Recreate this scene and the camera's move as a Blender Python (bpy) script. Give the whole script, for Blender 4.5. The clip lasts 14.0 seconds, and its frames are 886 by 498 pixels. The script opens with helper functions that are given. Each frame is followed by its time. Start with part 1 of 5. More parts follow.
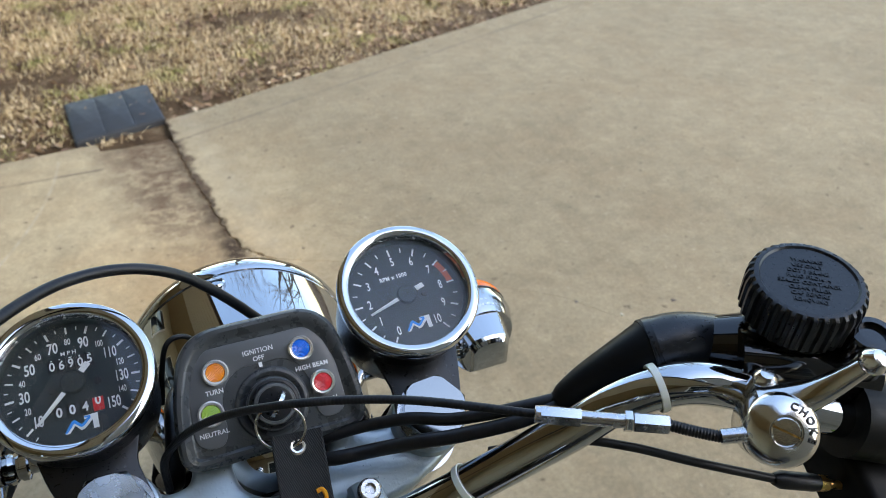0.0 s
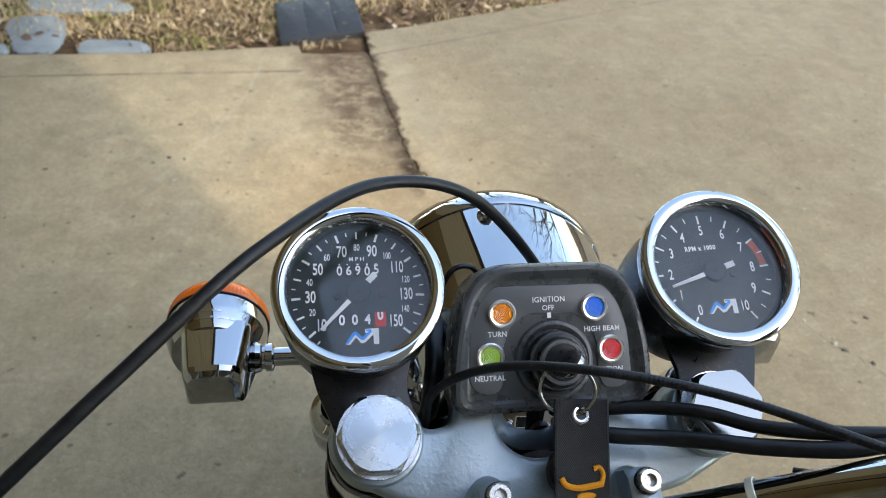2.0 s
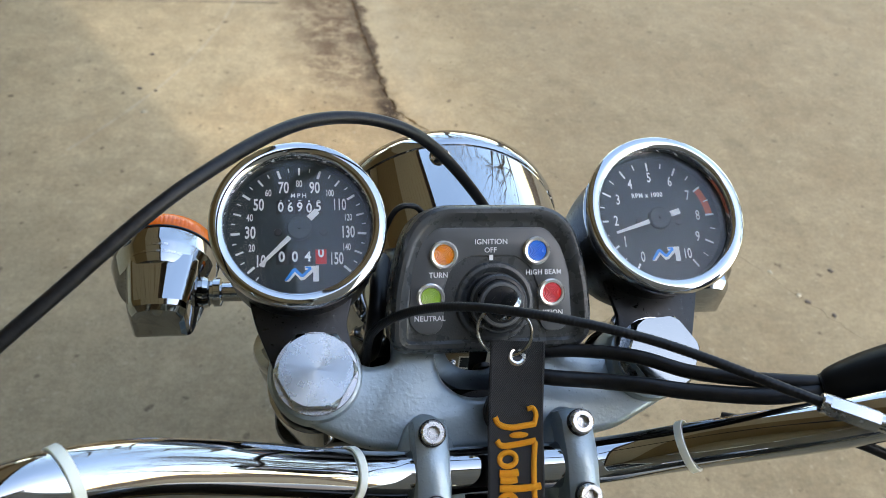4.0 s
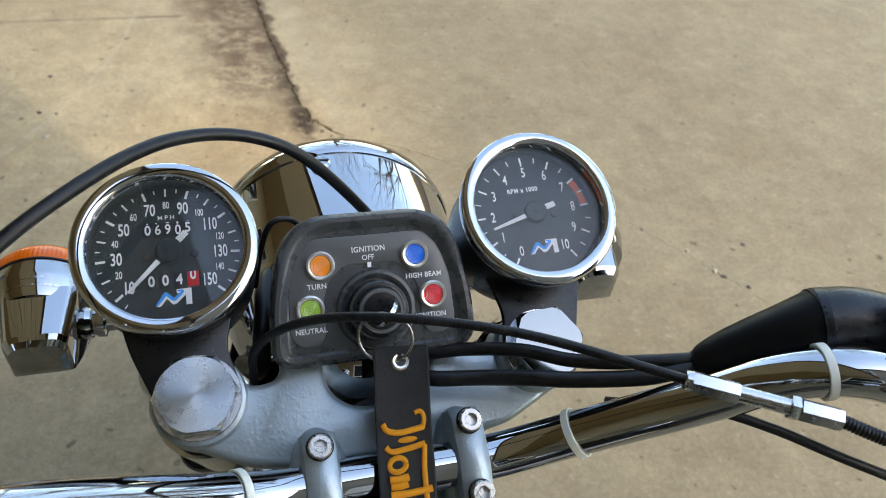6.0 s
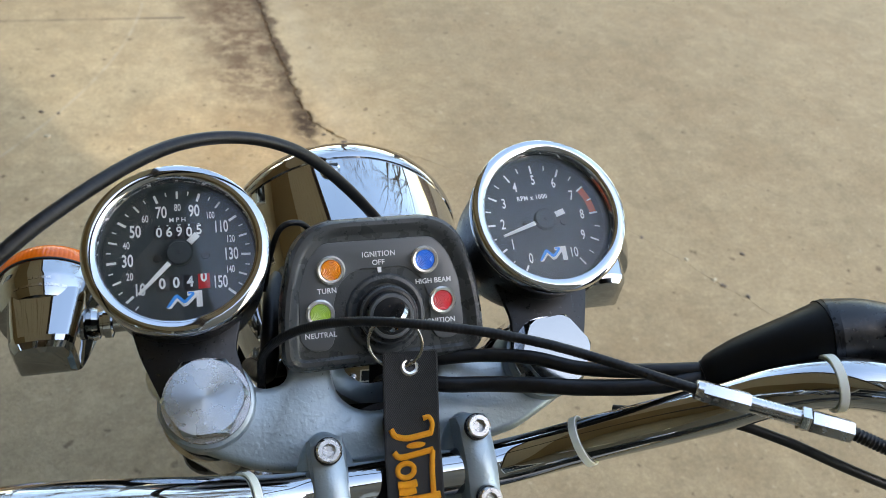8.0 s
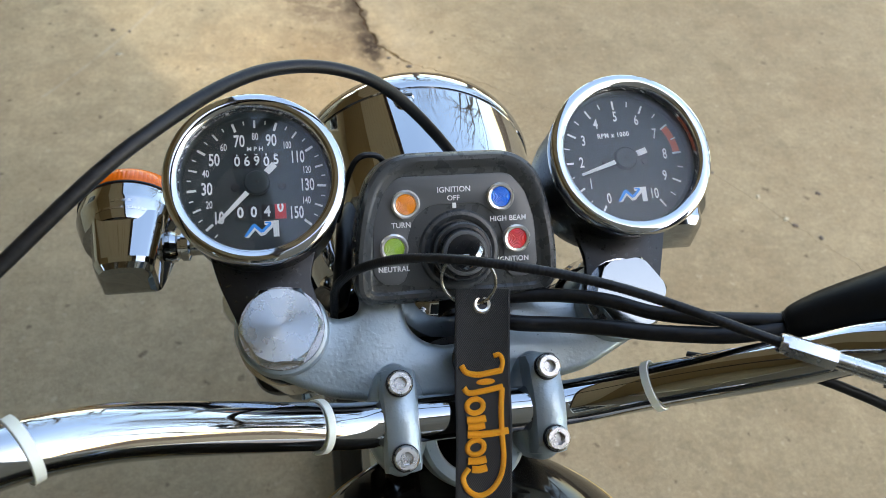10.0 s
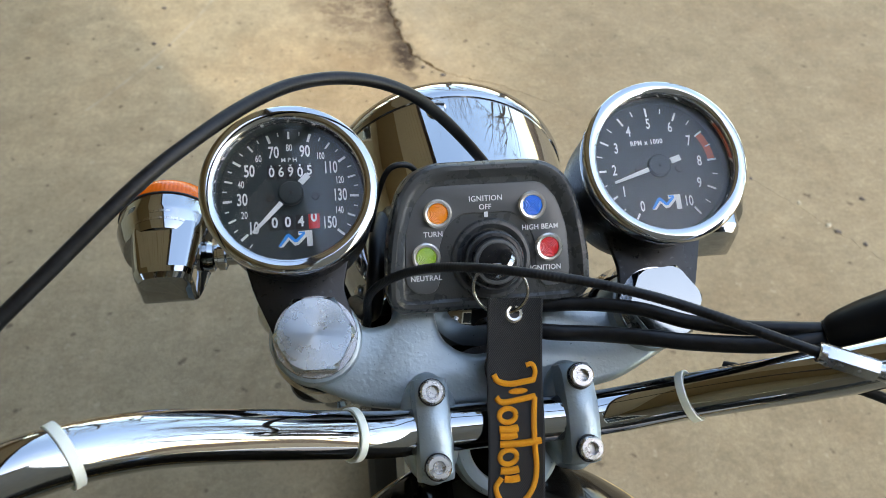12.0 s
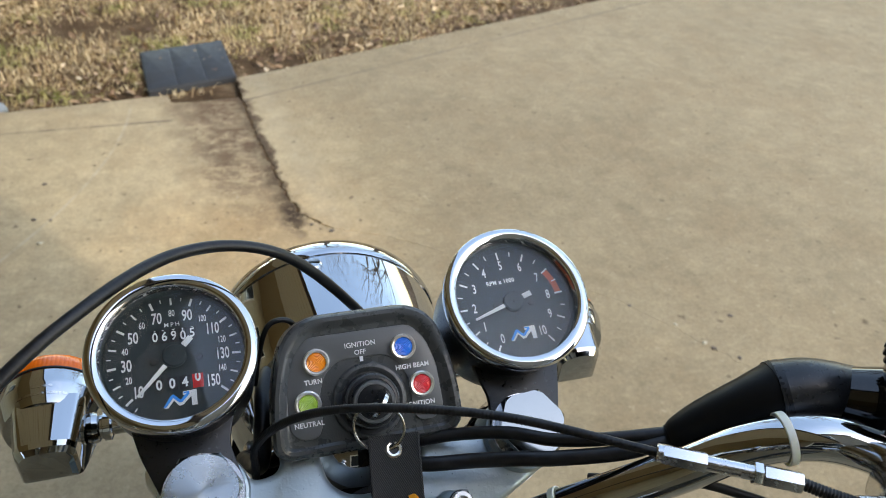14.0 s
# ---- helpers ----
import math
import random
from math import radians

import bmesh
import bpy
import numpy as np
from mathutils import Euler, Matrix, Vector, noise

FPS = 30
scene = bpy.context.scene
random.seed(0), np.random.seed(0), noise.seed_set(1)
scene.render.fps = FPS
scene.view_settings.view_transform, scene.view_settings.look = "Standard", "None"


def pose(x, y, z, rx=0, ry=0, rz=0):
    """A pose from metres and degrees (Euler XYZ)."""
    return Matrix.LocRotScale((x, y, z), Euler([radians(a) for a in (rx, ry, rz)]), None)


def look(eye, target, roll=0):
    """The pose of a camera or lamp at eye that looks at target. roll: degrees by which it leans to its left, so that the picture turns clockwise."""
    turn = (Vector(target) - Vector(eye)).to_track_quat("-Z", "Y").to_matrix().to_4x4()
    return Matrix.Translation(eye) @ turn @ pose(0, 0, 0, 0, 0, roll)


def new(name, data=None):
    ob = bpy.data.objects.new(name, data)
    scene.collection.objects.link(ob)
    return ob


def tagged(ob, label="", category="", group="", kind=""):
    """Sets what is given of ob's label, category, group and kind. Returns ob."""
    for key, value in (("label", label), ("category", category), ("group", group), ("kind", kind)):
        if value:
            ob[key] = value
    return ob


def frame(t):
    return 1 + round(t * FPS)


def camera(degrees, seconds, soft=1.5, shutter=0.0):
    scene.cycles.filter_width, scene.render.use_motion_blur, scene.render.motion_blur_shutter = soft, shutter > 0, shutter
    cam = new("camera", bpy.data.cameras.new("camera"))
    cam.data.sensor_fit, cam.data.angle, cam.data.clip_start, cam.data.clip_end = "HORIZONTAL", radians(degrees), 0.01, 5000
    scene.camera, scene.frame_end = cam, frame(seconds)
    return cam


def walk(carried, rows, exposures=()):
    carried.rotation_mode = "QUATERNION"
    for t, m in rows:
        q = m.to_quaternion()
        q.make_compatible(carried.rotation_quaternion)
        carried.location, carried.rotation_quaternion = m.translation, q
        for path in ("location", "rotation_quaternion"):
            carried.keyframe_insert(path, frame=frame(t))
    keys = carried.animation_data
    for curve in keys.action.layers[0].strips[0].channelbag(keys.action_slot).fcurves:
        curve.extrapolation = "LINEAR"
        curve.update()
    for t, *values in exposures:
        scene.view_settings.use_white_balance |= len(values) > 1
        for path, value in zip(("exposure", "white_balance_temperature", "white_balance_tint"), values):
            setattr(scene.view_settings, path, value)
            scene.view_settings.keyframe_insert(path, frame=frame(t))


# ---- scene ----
cam = camera(61.4, 14.0, soft=0.85)
cam.data.dof.use_dof = True
cam.data.dof.focus_distance, cam.data.dof.aperture_fstop = 0.37, 18.0     # focused on the instruments, the driveway slightly soft
PATH = [
    (0, (-0.03906, -0.30272, 1.35395), (0.6369, 1.1958, 0.2149), 1.77),
    (0.5, (-0.04836, -0.29468, 1.34917), (0.5471, 1.2327, 0.2036), 2.65),
    (1, (-0.05565, -0.29081, 1.34685), (0.4704, 1.2444, 0.1778), 3.58),
    (1.5, (-0.09637, -0.26106, 1.32492), (0.2636, 1.2638, 0.0819), 4.92),
    (2, (-0.10919, -0.24346, 1.32379), (0.1871, 1.2695, 0.0497), 5.36),
    (2.5, (-0.13963, -0.21671, 1.31898), (0.1207, 1.2836, 0.0223), 6.58),
    (3, (-0.14046, -0.22360, 1.32370), (0.1283, 1.3048, 0.0620), 10.04),
    (3.5, (-0.12429, -0.23534, 1.32633), (0.1445, 1.2502, 0.0145), 9.52),
    (4, (-0.09138, -0.24471, 1.32271), (0.2547, 1.1581, -0.0602), 8.88),
    (6.5, (-0.06384, -0.24883, 1.32835), (0.4654, 1.1260, -0.0243), 9.25),
    (7, (-0.06432, -0.24973, 1.32886), (0.4681, 1.1325, -0.0150), 9.65),
    (9.3, (-0.07609, -0.23887, 1.32519), (0.3666, 1.0839, -0.1081), 9.11),
    (9.5, (-0.07603, -0.23811, 1.32548), (0.3364, 1.0607, -0.1384), 8.89),
    (10, (-0.07609, -0.23846, 1.32626), (0.2798, 1.0316, -0.1772), 8.16),
    (10.5, (-0.07588, -0.23848, 1.32765), (0.2360, 1.0272, -0.1892), 7.06),
    (11, (-0.07553, -0.23987, 1.32878), (0.2074, 1.0287, -0.1913), 6.13),
    (11.5, (-0.07654, -0.23857, 1.32782), (0.1855, 1.0359, -0.1911), 5.30),
    (12, (-0.07464, -0.23883, 1.32733), (0.1896, 1.0613, -0.1693), 4.83),
    (12.5, (-0.07249, -0.24912, 1.34113), (0.2831, 1.1695, -0.0230), 5.03),
    (13, (-0.07107, -0.26220, 1.35007), (0.3789, 1.2341, 0.1016), 5.49),
    (13.5, (-0.06812, -0.26670, 1.35078), (0.4508, 1.2410, 0.1435), 5.83),
    (14, (-0.06808, -0.26826, 1.35182), (0.4919, 1.2403, 0.1641), 5.92),
]
LIGHTING = [(0.0, 2.08, 6850, 9.5), (1.0, 2.12, 7100, 9.5), (3.0, 2.14, 7150, 9.5), (7.0, 2.15, 7350, 9.5), (9.5, 2.21, 7350, 9.5), (11.5, 2.25, 7350, 9.5), (12.6, 2.16, 7450, 9.5), (14.0, 2.08, 7500, 9.5)]
walk(cam, [(t, look(eye, target, roll)) for t, eye, target, roll in PATH], LIGHTING)


# ---------- light ----------
SUN_EL, SUN_AZ = 43.0, (0.535, -0.845)
world = bpy.data.worlds.new("sky")
scene.world = world
world.use_nodes = True
wn = world.node_tree
sky = wn.nodes.new("ShaderNodeTexSky")
sky.sky_type = "NISHITA"
sky.sun_disc = False
sky.sun_elevation = radians(SUN_EL)
sky.sun_rotation = math.atan2(SUN_AZ[0], SUN_AZ[1])
sky.air_density, sky.dust_density = 1.2, 0.9
tcw = wn.nodes.new("ShaderNodeTexCoord")
cloud = wn.nodes.new("ShaderNodeTexNoise")
cloud.inputs["Scale"].default_value, cloud.inputs["Detail"].default_value, cloud.inputs["Roughness"].default_value = 2.6, 7.0, 0.62
wn.links.new(tcw.outputs["Generated"], cloud.inputs["Vector"])
cover = wn.nodes.new("ShaderNodeMapRange")
for key, value in zip((1, 2, 3, 4), (0.52, 0.85, 0.0, 0.12)):
    cover.inputs[key].default_value = value
wn.links.new(cloud.outputs["Fac"], cover.inputs[0])
veil = wn.nodes.new("ShaderNodeMix")
veil.data_type = "RGBA"
veil.inputs[7].default_value = (6.0, 6.2, 6.5, 1)
wn.links.new(cover.outputs[0], veil.inputs[0])
wn.links.new(sky.outputs[0], veil.inputs[6])
wn.links.new(veil.outputs[2], wn.nodes["Background"].inputs[0])
wn.nodes["Background"].inputs[1].default_value = 0.16
sun = new("sun", bpy.data.lights.new("sun", "SUN"))
sun.data.energy, sun.data.angle, sun.data.color = 0.34, radians(0.6), (1.0, 0.96, 0.88)
ce = math.cos(radians(SUN_EL))
sun.matrix_basis = look((SUN_AZ[0] * ce * 20, SUN_AZ[1] * ce * 20, math.sin(radians(SUN_EL)) * 20), (0, 0, 0))


# ---------- materials ----------
def material(name, colour, rough=0.5, metal=0.0, **more):
    m = bpy.data.materials.new(name)
    m.use_nodes = True
    b = m.node_tree.nodes["Principled BSDF"]
    b.inputs["Base Color"].default_value = (*colour, 1)
    b.inputs["Roughness"].default_value = rough
    b.inputs["Metallic"].default_value = metal
    for k, v in more.items():
        b.inputs[k.replace("_", " ")].default_value = v
    return m


def node(m, kind, **values):
    n = m.node_tree.nodes.new(kind)
    for k, v in values.items():
        if k in n.inputs:
            n.inputs[k].default_value = v
    return n


def link(m, a, b):
    m.node_tree.links.new(a, b)


def coords(m, scale=1.0):
    tc = node(m, "ShaderNodeTexCoord")
    mp = node(m, "ShaderNodeMapping")
    mp.inputs["Scale"].default_value = (scale, scale, scale) if isinstance(scale, (int, float)) else scale
    link(m, tc.outputs["Object"], mp.inputs[0])
    return mp.outputs[0]


def noise_tex(m, scale, detail=4.0, rough=0.55, at=None):
    n = node(m, "ShaderNodeTexNoise", Scale=scale, Detail=detail, Roughness=rough)
    link(m, at or coords(m), n.inputs["Vector"])
    return n.outputs["Fac"]


def ramp(m, fac, stops):
    r = node(m, "ShaderNodeValToRGB")
    els = r.color_ramp.elements
    els.remove(els[1])
    for i, (p, c) in enumerate(stops):
        e = els[0] if i == 0 else els.new(p)
        e.position = p
        e.color = (*c, 1) if not isinstance(c, (int, float)) else (c, c, c, 1)
    link(m, fac, r.inputs[0])
    return r.outputs[0]


def mix(m, fac, a, b, mode="MIX"):
    n = m.node_tree.nodes.new("ShaderNodeMix")
    n.data_type, n.blend_type = "RGBA", mode
    for sock, v in ((n.inputs[0], fac), (n.inputs[6], a), (n.inputs[7], b)):
        if isinstance(v, (int, float)):
            sock.default_value = v
        elif isinstance(v, tuple):
            sock.default_value = (*v, 1)
        else:
            link(m, v, sock)
    return n.outputs[2]


def bump(m, height, strength=0.3, distance=0.001):
    b = node(m, "ShaderNodeBump", Strength=strength, Distance=distance)
    link(m, height, b.inputs["Height"])
    link(m, b.outputs[0], m.node_tree.nodes["Principled BSDF"].inputs["Normal"])


def base(m, colour=None, rough=None):
    p = m.node_tree.nodes["Principled BSDF"]
    if colour is not None:
        link(m, colour, p.inputs["Base Color"])
    if rough is not None:
        link(m, rough, p.inputs["Roughness"])


def make_materials():
    M = {}
    M["chrome"] = m = material("chrome", (0.475, 0.485, 0.495), 0.03, 1.0)
    base(m, rough=ramp(m, noise_tex(m, 60, 5), [(0.4, 0.02), (0.75, 0.07)]))
    M["bezel_chrome"] = m = material("bezel_chrome", (0.575, 0.585, 0.595), 0.06, 1.0)
    base(m, rough=ramp(m, noise_tex(m, 60, 5), [(0.4, 0.04), (0.75, 0.10)]))
    M["worn_chrome"] = m = material("worn_chrome", (0.60, 0.59, 0.57), 0.18, 1.0)
    base(m, rough=ramp(m, noise_tex(m, 180, 6, 0.7), [(0.35, 0.09), (0.7, 0.26)]))
    bump(m, noise_tex(m, 900, 3), 0.1, 0.0002)
    M["steel"] = m = material("zinc_steel", (0.54, 0.55, 0.57), 0.24, 1.0)
    base(m, rough=ramp(m, noise_tex(m, 220, 4), [(0.3, 0.16), (0.7, 0.32)]))
    M["turned"] = m = material("turned_aluminium", (0.50, 0.56, 0.61), 0.3, 1.0, Anisotropic=0.7)
    tan = node(m, "ShaderNodeTangent")
    tan.direction_type, tan.axis = "RADIAL", "Z"
    link(m, tan.outputs[0], m.node_tree.nodes["Principled BSDF"].inputs["Tangent"])
    base(m, rough=ramp(m, noise_tex(m, 120, 5), [(0.35, 0.24), (0.7, 0.34)]))
    wv = node(m, "ShaderNodeTexWave", Scale=700.0, Distortion=0.8, Detail=2.0)
    wv.wave_type, wv.rings_direction = "RINGS", "Z"
    link(m, coords(m), wv.inputs["Vector"])
    bump(m, wv.outputs["Fac"], 0.05, 0.0001)
    M["polished"] = m = material("polished_steel", (0.22, 0.25, 0.27), 0.14, 1.0)
    base(m, rough=ramp(m, noise_tex(m, 150, 5), [(0.35, 0.10), (0.7, 0.2)]))
    M["bolt"] = m = material("bright_zinc", (0.62, 0.62, 0.61), 0.28, 1.0)
    base(m, rough=ramp(m, noise_tex(m, 300, 4), [(0.3, 0.2), (0.7, 0.36)]))
    M["cast"] = m = material("silver_paint", (0.42, 0.49, 0.54), 0.32, 0.5)
    n1 = noise_tex(m, 420, 4, 0.6)
    base(m, ramp(m, noise_tex(m, 35, 5), [(0.3, (0.31, 0.38, 0.415)), (0.7, (0.37, 0.44, 0.48))]), ramp(m, n1, [(0.3, 0.27), (0.7, 0.40)]))
    pits = mix(m, 0.45, noise_tex(m, 640, 2, 0.45), ramp(m, noise_tex(m, 420, 1, 0.4), [(0.5, 0.0), (0.7, 1.0)]))
    bump(m, pits, 0.22, 0.0005)
    M["black_gloss"] = m = material("black_enamel", (0.005, 0.0045, 0.004), 0.08, 0.0, Coat_Weight=0.15)
    base(m, rough=ramp(m, noise_tex(m, 90, 4), [(0.4, 0.05), (0.75, 0.12)]))
    M["black_satin"] = m = material("black_satin_paint", (0.008, 0.009, 0.011), 0.30, 0.0, Specular_IOR_Level=0.42)
    n1 = noise_tex(m, 500, 3)
    base(m, rough=ramp(m, n1, [(0.3, 0.25), (0.7, 0.4)]))
    bump(m, n1, 0.15, 0.0004)
    M["console"] = m = material("grained_black_plastic", (0.026, 0.028, 0.031), 0.42)
    vo = node(m, "ShaderNodeTexVoronoi", Scale=1100.0)
    link(m, coords(m), vo.inputs["Vector"])
    base(m, ramp(m, noise_tex(m, 25, 4), [(0.3, (0.050, 0.054, 0.056)), (0.75, (0.060, 0.064, 0.066))]), ramp(m, noise_tex(m, 160, 3), [(0.3, 0.24), (0.7, 0.33)]))
    bump(m, vo.outputs["Distance"], 0.22, 0.0003)
    M["console_panel"] = m = material("smooth_dark_panel", (0.098, 0.102, 0.104), 0.36)
    n1 = noise_tex(m, 700, 2)
    base(m, rough=ramp(m, n1, [(0.3, 0.28), (0.7, 0.38)]))
    bump(m, n1, 0.08, 0.0003)
    M["rubber"] = m = material("cable_rubber", (0.006, 0.006, 0.007), 0.34, 0.0, Specular_IOR_Level=0.35)
    n1 = noise_tex(m, 200, 5)
    base(m, ramp(m, n1, [(0.35, (0.005, 0.005, 0.006)), (0.8, (0.016, 0.016, 0.016))]), ramp(m, n1, [(0.3, 0.3), (0.7, 0.5)]))
    bump(m, noise_tex(m, 1500, 2), 0.15, 0.0003)
    M["boot"] = m = material("soft_rubber", (0.004, 0.004, 0.004), 0.5, 0.0, Specular_IOR_Level=0.16)
    n1 = noise_tex(m, 120, 5)
    base(m, rough=ramp(m, n1, [(0.3, 0.32), (0.7, 0.55)]))
    bump(m, n1, 0.2, 0.001)
    M["tyre"] = m = material("tyre_rubber", (0.02, 0.02, 0.02), 0.75)
    bump(m, noise_tex(m, 150, 4), 0.4, 0.002)
    M["dial"] = m = material("dial_black", (0.016, 0.020, 0.023), 0.55)
    n1 = noise_tex(m, 300, 4)
    base(m, ramp(m, n1, [(0.35, (0.018, 0.027, 0.029)), (0.75, (0.024, 0.036, 0.038))]))
    M["dial_white"] = material("dial_white", (0.85, 0.86, 0.82), 0.5)
    M["needle"] = material("needle_white", (0.82, 0.82, 0.78), 0.4)
    M["print"] = material("white_print", (0.8, 0.8, 0.8), 0.5)
    M["red_band"] = material("faded_red_print", (0.62, 0.13, 0.05), 0.5)
    M["trip_red"] = material("red_drum", (0.62, 0.02, 0.02), 0.45)
    M["logo_blue"] = material("blue_print", (0.02, 0.32, 0.85), 0.45)
    M["drum"] = material("drum_black", (0.008, 0.008, 0.009), 0.4)
    M["glass"] = m = material("clear_glass", (1, 1, 1), 0.0, 0.0, Transmission_Weight=1.0, IOR=1.31)
    for name, c in (("amber", (0.95, 0.28, 0.01)), ("green", (0.33, 0.52, 0.06)), ("blue", (0.002, 0.16, 0.74)), ("red", (0.74, 0.022, 0.03))):
        M[name] = material(name + "_lens", c, 0.12, 0.0, Coat_Weight=0.5, Subsurface_Weight=0.3, Subsurface_Radius=(0.003, 0.003, 0.003), Subsurface_Scale=0.5)
    M["indicator_amber"] = m = material("amber_plastic", (1.0, 0.17, 0.008), 0.16, 0.0, Transmission_Weight=0.08, IOR=1.45)
    M["lamp_ring"] = m = material("lamp_ring", (0.88, 0.85, 0.78), 0.2, 0.72)
    M["strap"] = m = material("black_webbing", (0.010, 0.010, 0.012), 0.8)
    wv = node(m, "ShaderNodeTexWave", Scale=400.0, Distortion=0.5)
    mp = coords(m)
    mp.node.inputs["Rotation"].default_value = (0, 0, 0.7)
    link(m, mp, wv.inputs["Vector"])
    base(m, ramp(m, wv.outputs["Fac"], [(0.2, (0.004, 0.004, 0.005)), (0.9, (0.027, 0.027, 0.029))]))
    bump(m, wv.outputs["Fac"], 0.6, 0.0006)
    M["thread"] = m = material("orange_thread", (0.95, 0.32, 0.01), 0.65)
    wv = node(m, "ShaderNodeTexWave", Scale=1300.0, Distortion=1.0)
    link(m, coords(m), wv.inputs["Vector"])
    base(m, ramp(m, wv.outputs["Fac"], [(0.1, (0.92, 0.28, 0.002)), (0.8, (1.0, 0.44, 0.01))]))
    bump(m, wv.outputs["Fac"], 0.7, 0.0005)
    M["tie"] = m = material("nylon_tie", (0.80, 0.82, 0.70), 0.35, 0.0, Subsurface_Weight=0.4, Subsurface_Radius=(0.004, 0.004, 0.003), Subsurface_Scale=0.5)
    M["ring_steel"] = m = material("ring_steel", (0.42, 0.41, 0.39), 0.22, 1.0)
    base(m, rough=ramp(m, noise_tex(m, 200, 4), [(0.3, 0.14), (0.7, 0.32)]))
    M["brass"] = m = material("brass", (0.62, 0.40, 0.14), 0.28, 1.0)
    base(m, rough=ramp(m, noise_tex(m, 300, 4), [(0.3, 0.2), (0.7, 0.4)]))
    M["gold"] = material("gold_pinstripe", (0.55, 0.36, 0.12), 0.3, 0.3)
    M["vinyl"] = m = material("black_vinyl", (0.015, 0.015, 0.016), 0.5)
    bump(m, noise_tex(m, 600, 4), 0.3, 0.0008)
    M["concrete"] = concrete("driveway_concrete", (0.325, 0.264, 0.170))
    M["soil"] = m = material("bare_soil", (0.08, 0.055, 0.035), 0.95, 0.0, Specular_IOR_Level=0.1)
    n1 = noise_tex(m, 9, 8, 0.7)
    base(m, ramp(m, n1, [(0.28, (0.06, 0.036, 0.02)), (0.5, (0.13, 0.083, 0.045)), (0.72, (0.28, 0.20, 0.12))]))
    bump(m, noise_tex(m, 60, 8, 0.7), 0.9, 0.02)
    M["grass"] = m = material("dry_grass", (0.3, 0.25, 0.13), 0.8, 0.0, Specular_IOR_Level=0.15)
    gi = node(m, "ShaderNodeNewGeometry")
    patch = noise_tex(m, 4.2, 4, 0.6)
    dry = ramp(m, gi.outputs["Random Per Island"], [(0.0, (0.32, 0.21, 0.11)), (0.5, (0.58, 0.43, 0.235)), (1.0, (0.78, 0.62, 0.38))])
    fresh = ramp(m, gi.outputs["Random Per Island"], [(0.0, (0.18, 0.20, 0.05)), (0.5, (0.33, 0.32, 0.10)), (1.0, (0.56, 0.48, 0.21))])
    base(m, mix(m, ramp(m, patch, [(0.52, 0.0), (0.64, 0.9)]), dry, fresh))
    M["leaf"] = m = material("fallen_leaf", (0.2, 0.12, 0.06), 0.75)
    gi = node(m, "ShaderNodeNewGeometry")
    base(m, ramp(m, gi.outputs["Random Per Island"], [(0.0, (0.11, 0.06, 0.034)), (0.6, (0.24, 0.15, 0.085)), (0.9, (0.42, 0.29, 0.17)), (1.0, (0.70, 0.55, 0.36))]))
    M["flagstone"] = m = material("bluestone", (0.20, 0.22, 0.22), 0.8, 0.0, Specular_IOR_Level=0.2)
    n1 = noise_tex(m, 7, 7, 0.65)
    base(m, ramp(m, n1, [(0.3, (0.20, 0.23, 0.24)), (0.6, (0.30, 0.325, 0.325)), (0.8, (0.38, 0.37, 0.33))]))
    bump(m, noise_tex(m, 40, 6), 0.5, 0.004)
    M["drain"] = m = material("drain_plastic", (0.035, 0.04, 0.05), 0.55)
    n1 = noise_tex(m, 22, 6, 0.65)
    base(m, ramp(m, n1, [(0.35, (0.014, 0.0145, 0.016)), (0.65, (0.028, 0.028, 0.030)), (0.85, (0.11, 0.085, 0.06))]), ramp(m, n1, [(0.3, 0.45), (0.7, 0.75)]))
    M["siding"] = m = material("beige_siding", (0.56, 0.50, 0.38), 0.6)
    n1 = noise_tex(m, 3, 4)
    base(m, ramp(m, n1, [(0.3, (0.38, 0.33, 0.225)), (0.7, (0.45, 0.395, 0.28))]))
    M["soffit"] = m = material("cream_soffit", (0.82, 0.76, 0.60), 0.55)
    bump(m, noise_tex(m, 24, 4), 0.1, 0.002)
    # tone of the added house block, dark to suit the chrome's reflections
    M["dark_siding"] = m = material("brown_siding", (0.23, 0.19, 0.14), 0.6)
    base(m, ramp(m, noise_tex(m, 4, 6), [(0.3, (0.20, 0.165, 0.12)), (0.7, (0.26, 0.215, 0.16))]))
    M["trim_white"] = m = material("white_trim", (0.75, 0.74, 0.70), 0.5)
    bump(m, noise_tex(m, 30, 4), 0.1, 0.002)
    M["roof"] = m = material("shingle_grey", (0.09, 0.085, 0.08), 0.9)
    bump(m, noise_tex(m, 20, 5), 0.6, 0.01)
    M["gutter"] = m = material("brown_gutter", (0.07, 0.05, 0.035), 0.45)
    bump(m, noise_tex(m, 25, 4), 0.1, 0.002)
    M["brown_board"] = m = material("brown_boards", (0.42, 0.32, 0.18), 0.7)
    bump(m, noise_tex(m, 18, 5), 0.3, 0.004)
    M["window_glass"] = material("dark_window", (0.02, 0.025, 0.03), 0.03, 0.0)
    M["bark"] = m = material("bark", (0.12, 0.09, 0.07), 0.9)
    n1 = noise_tex(m, 12, 6)
    base(m, ramp(m, n1, [(0.3, (0.07, 0.055, 0.045)), (0.7, (0.19, 0.155, 0.125))]))
    bump(m, n1, 0.6, 0.02)
    return M


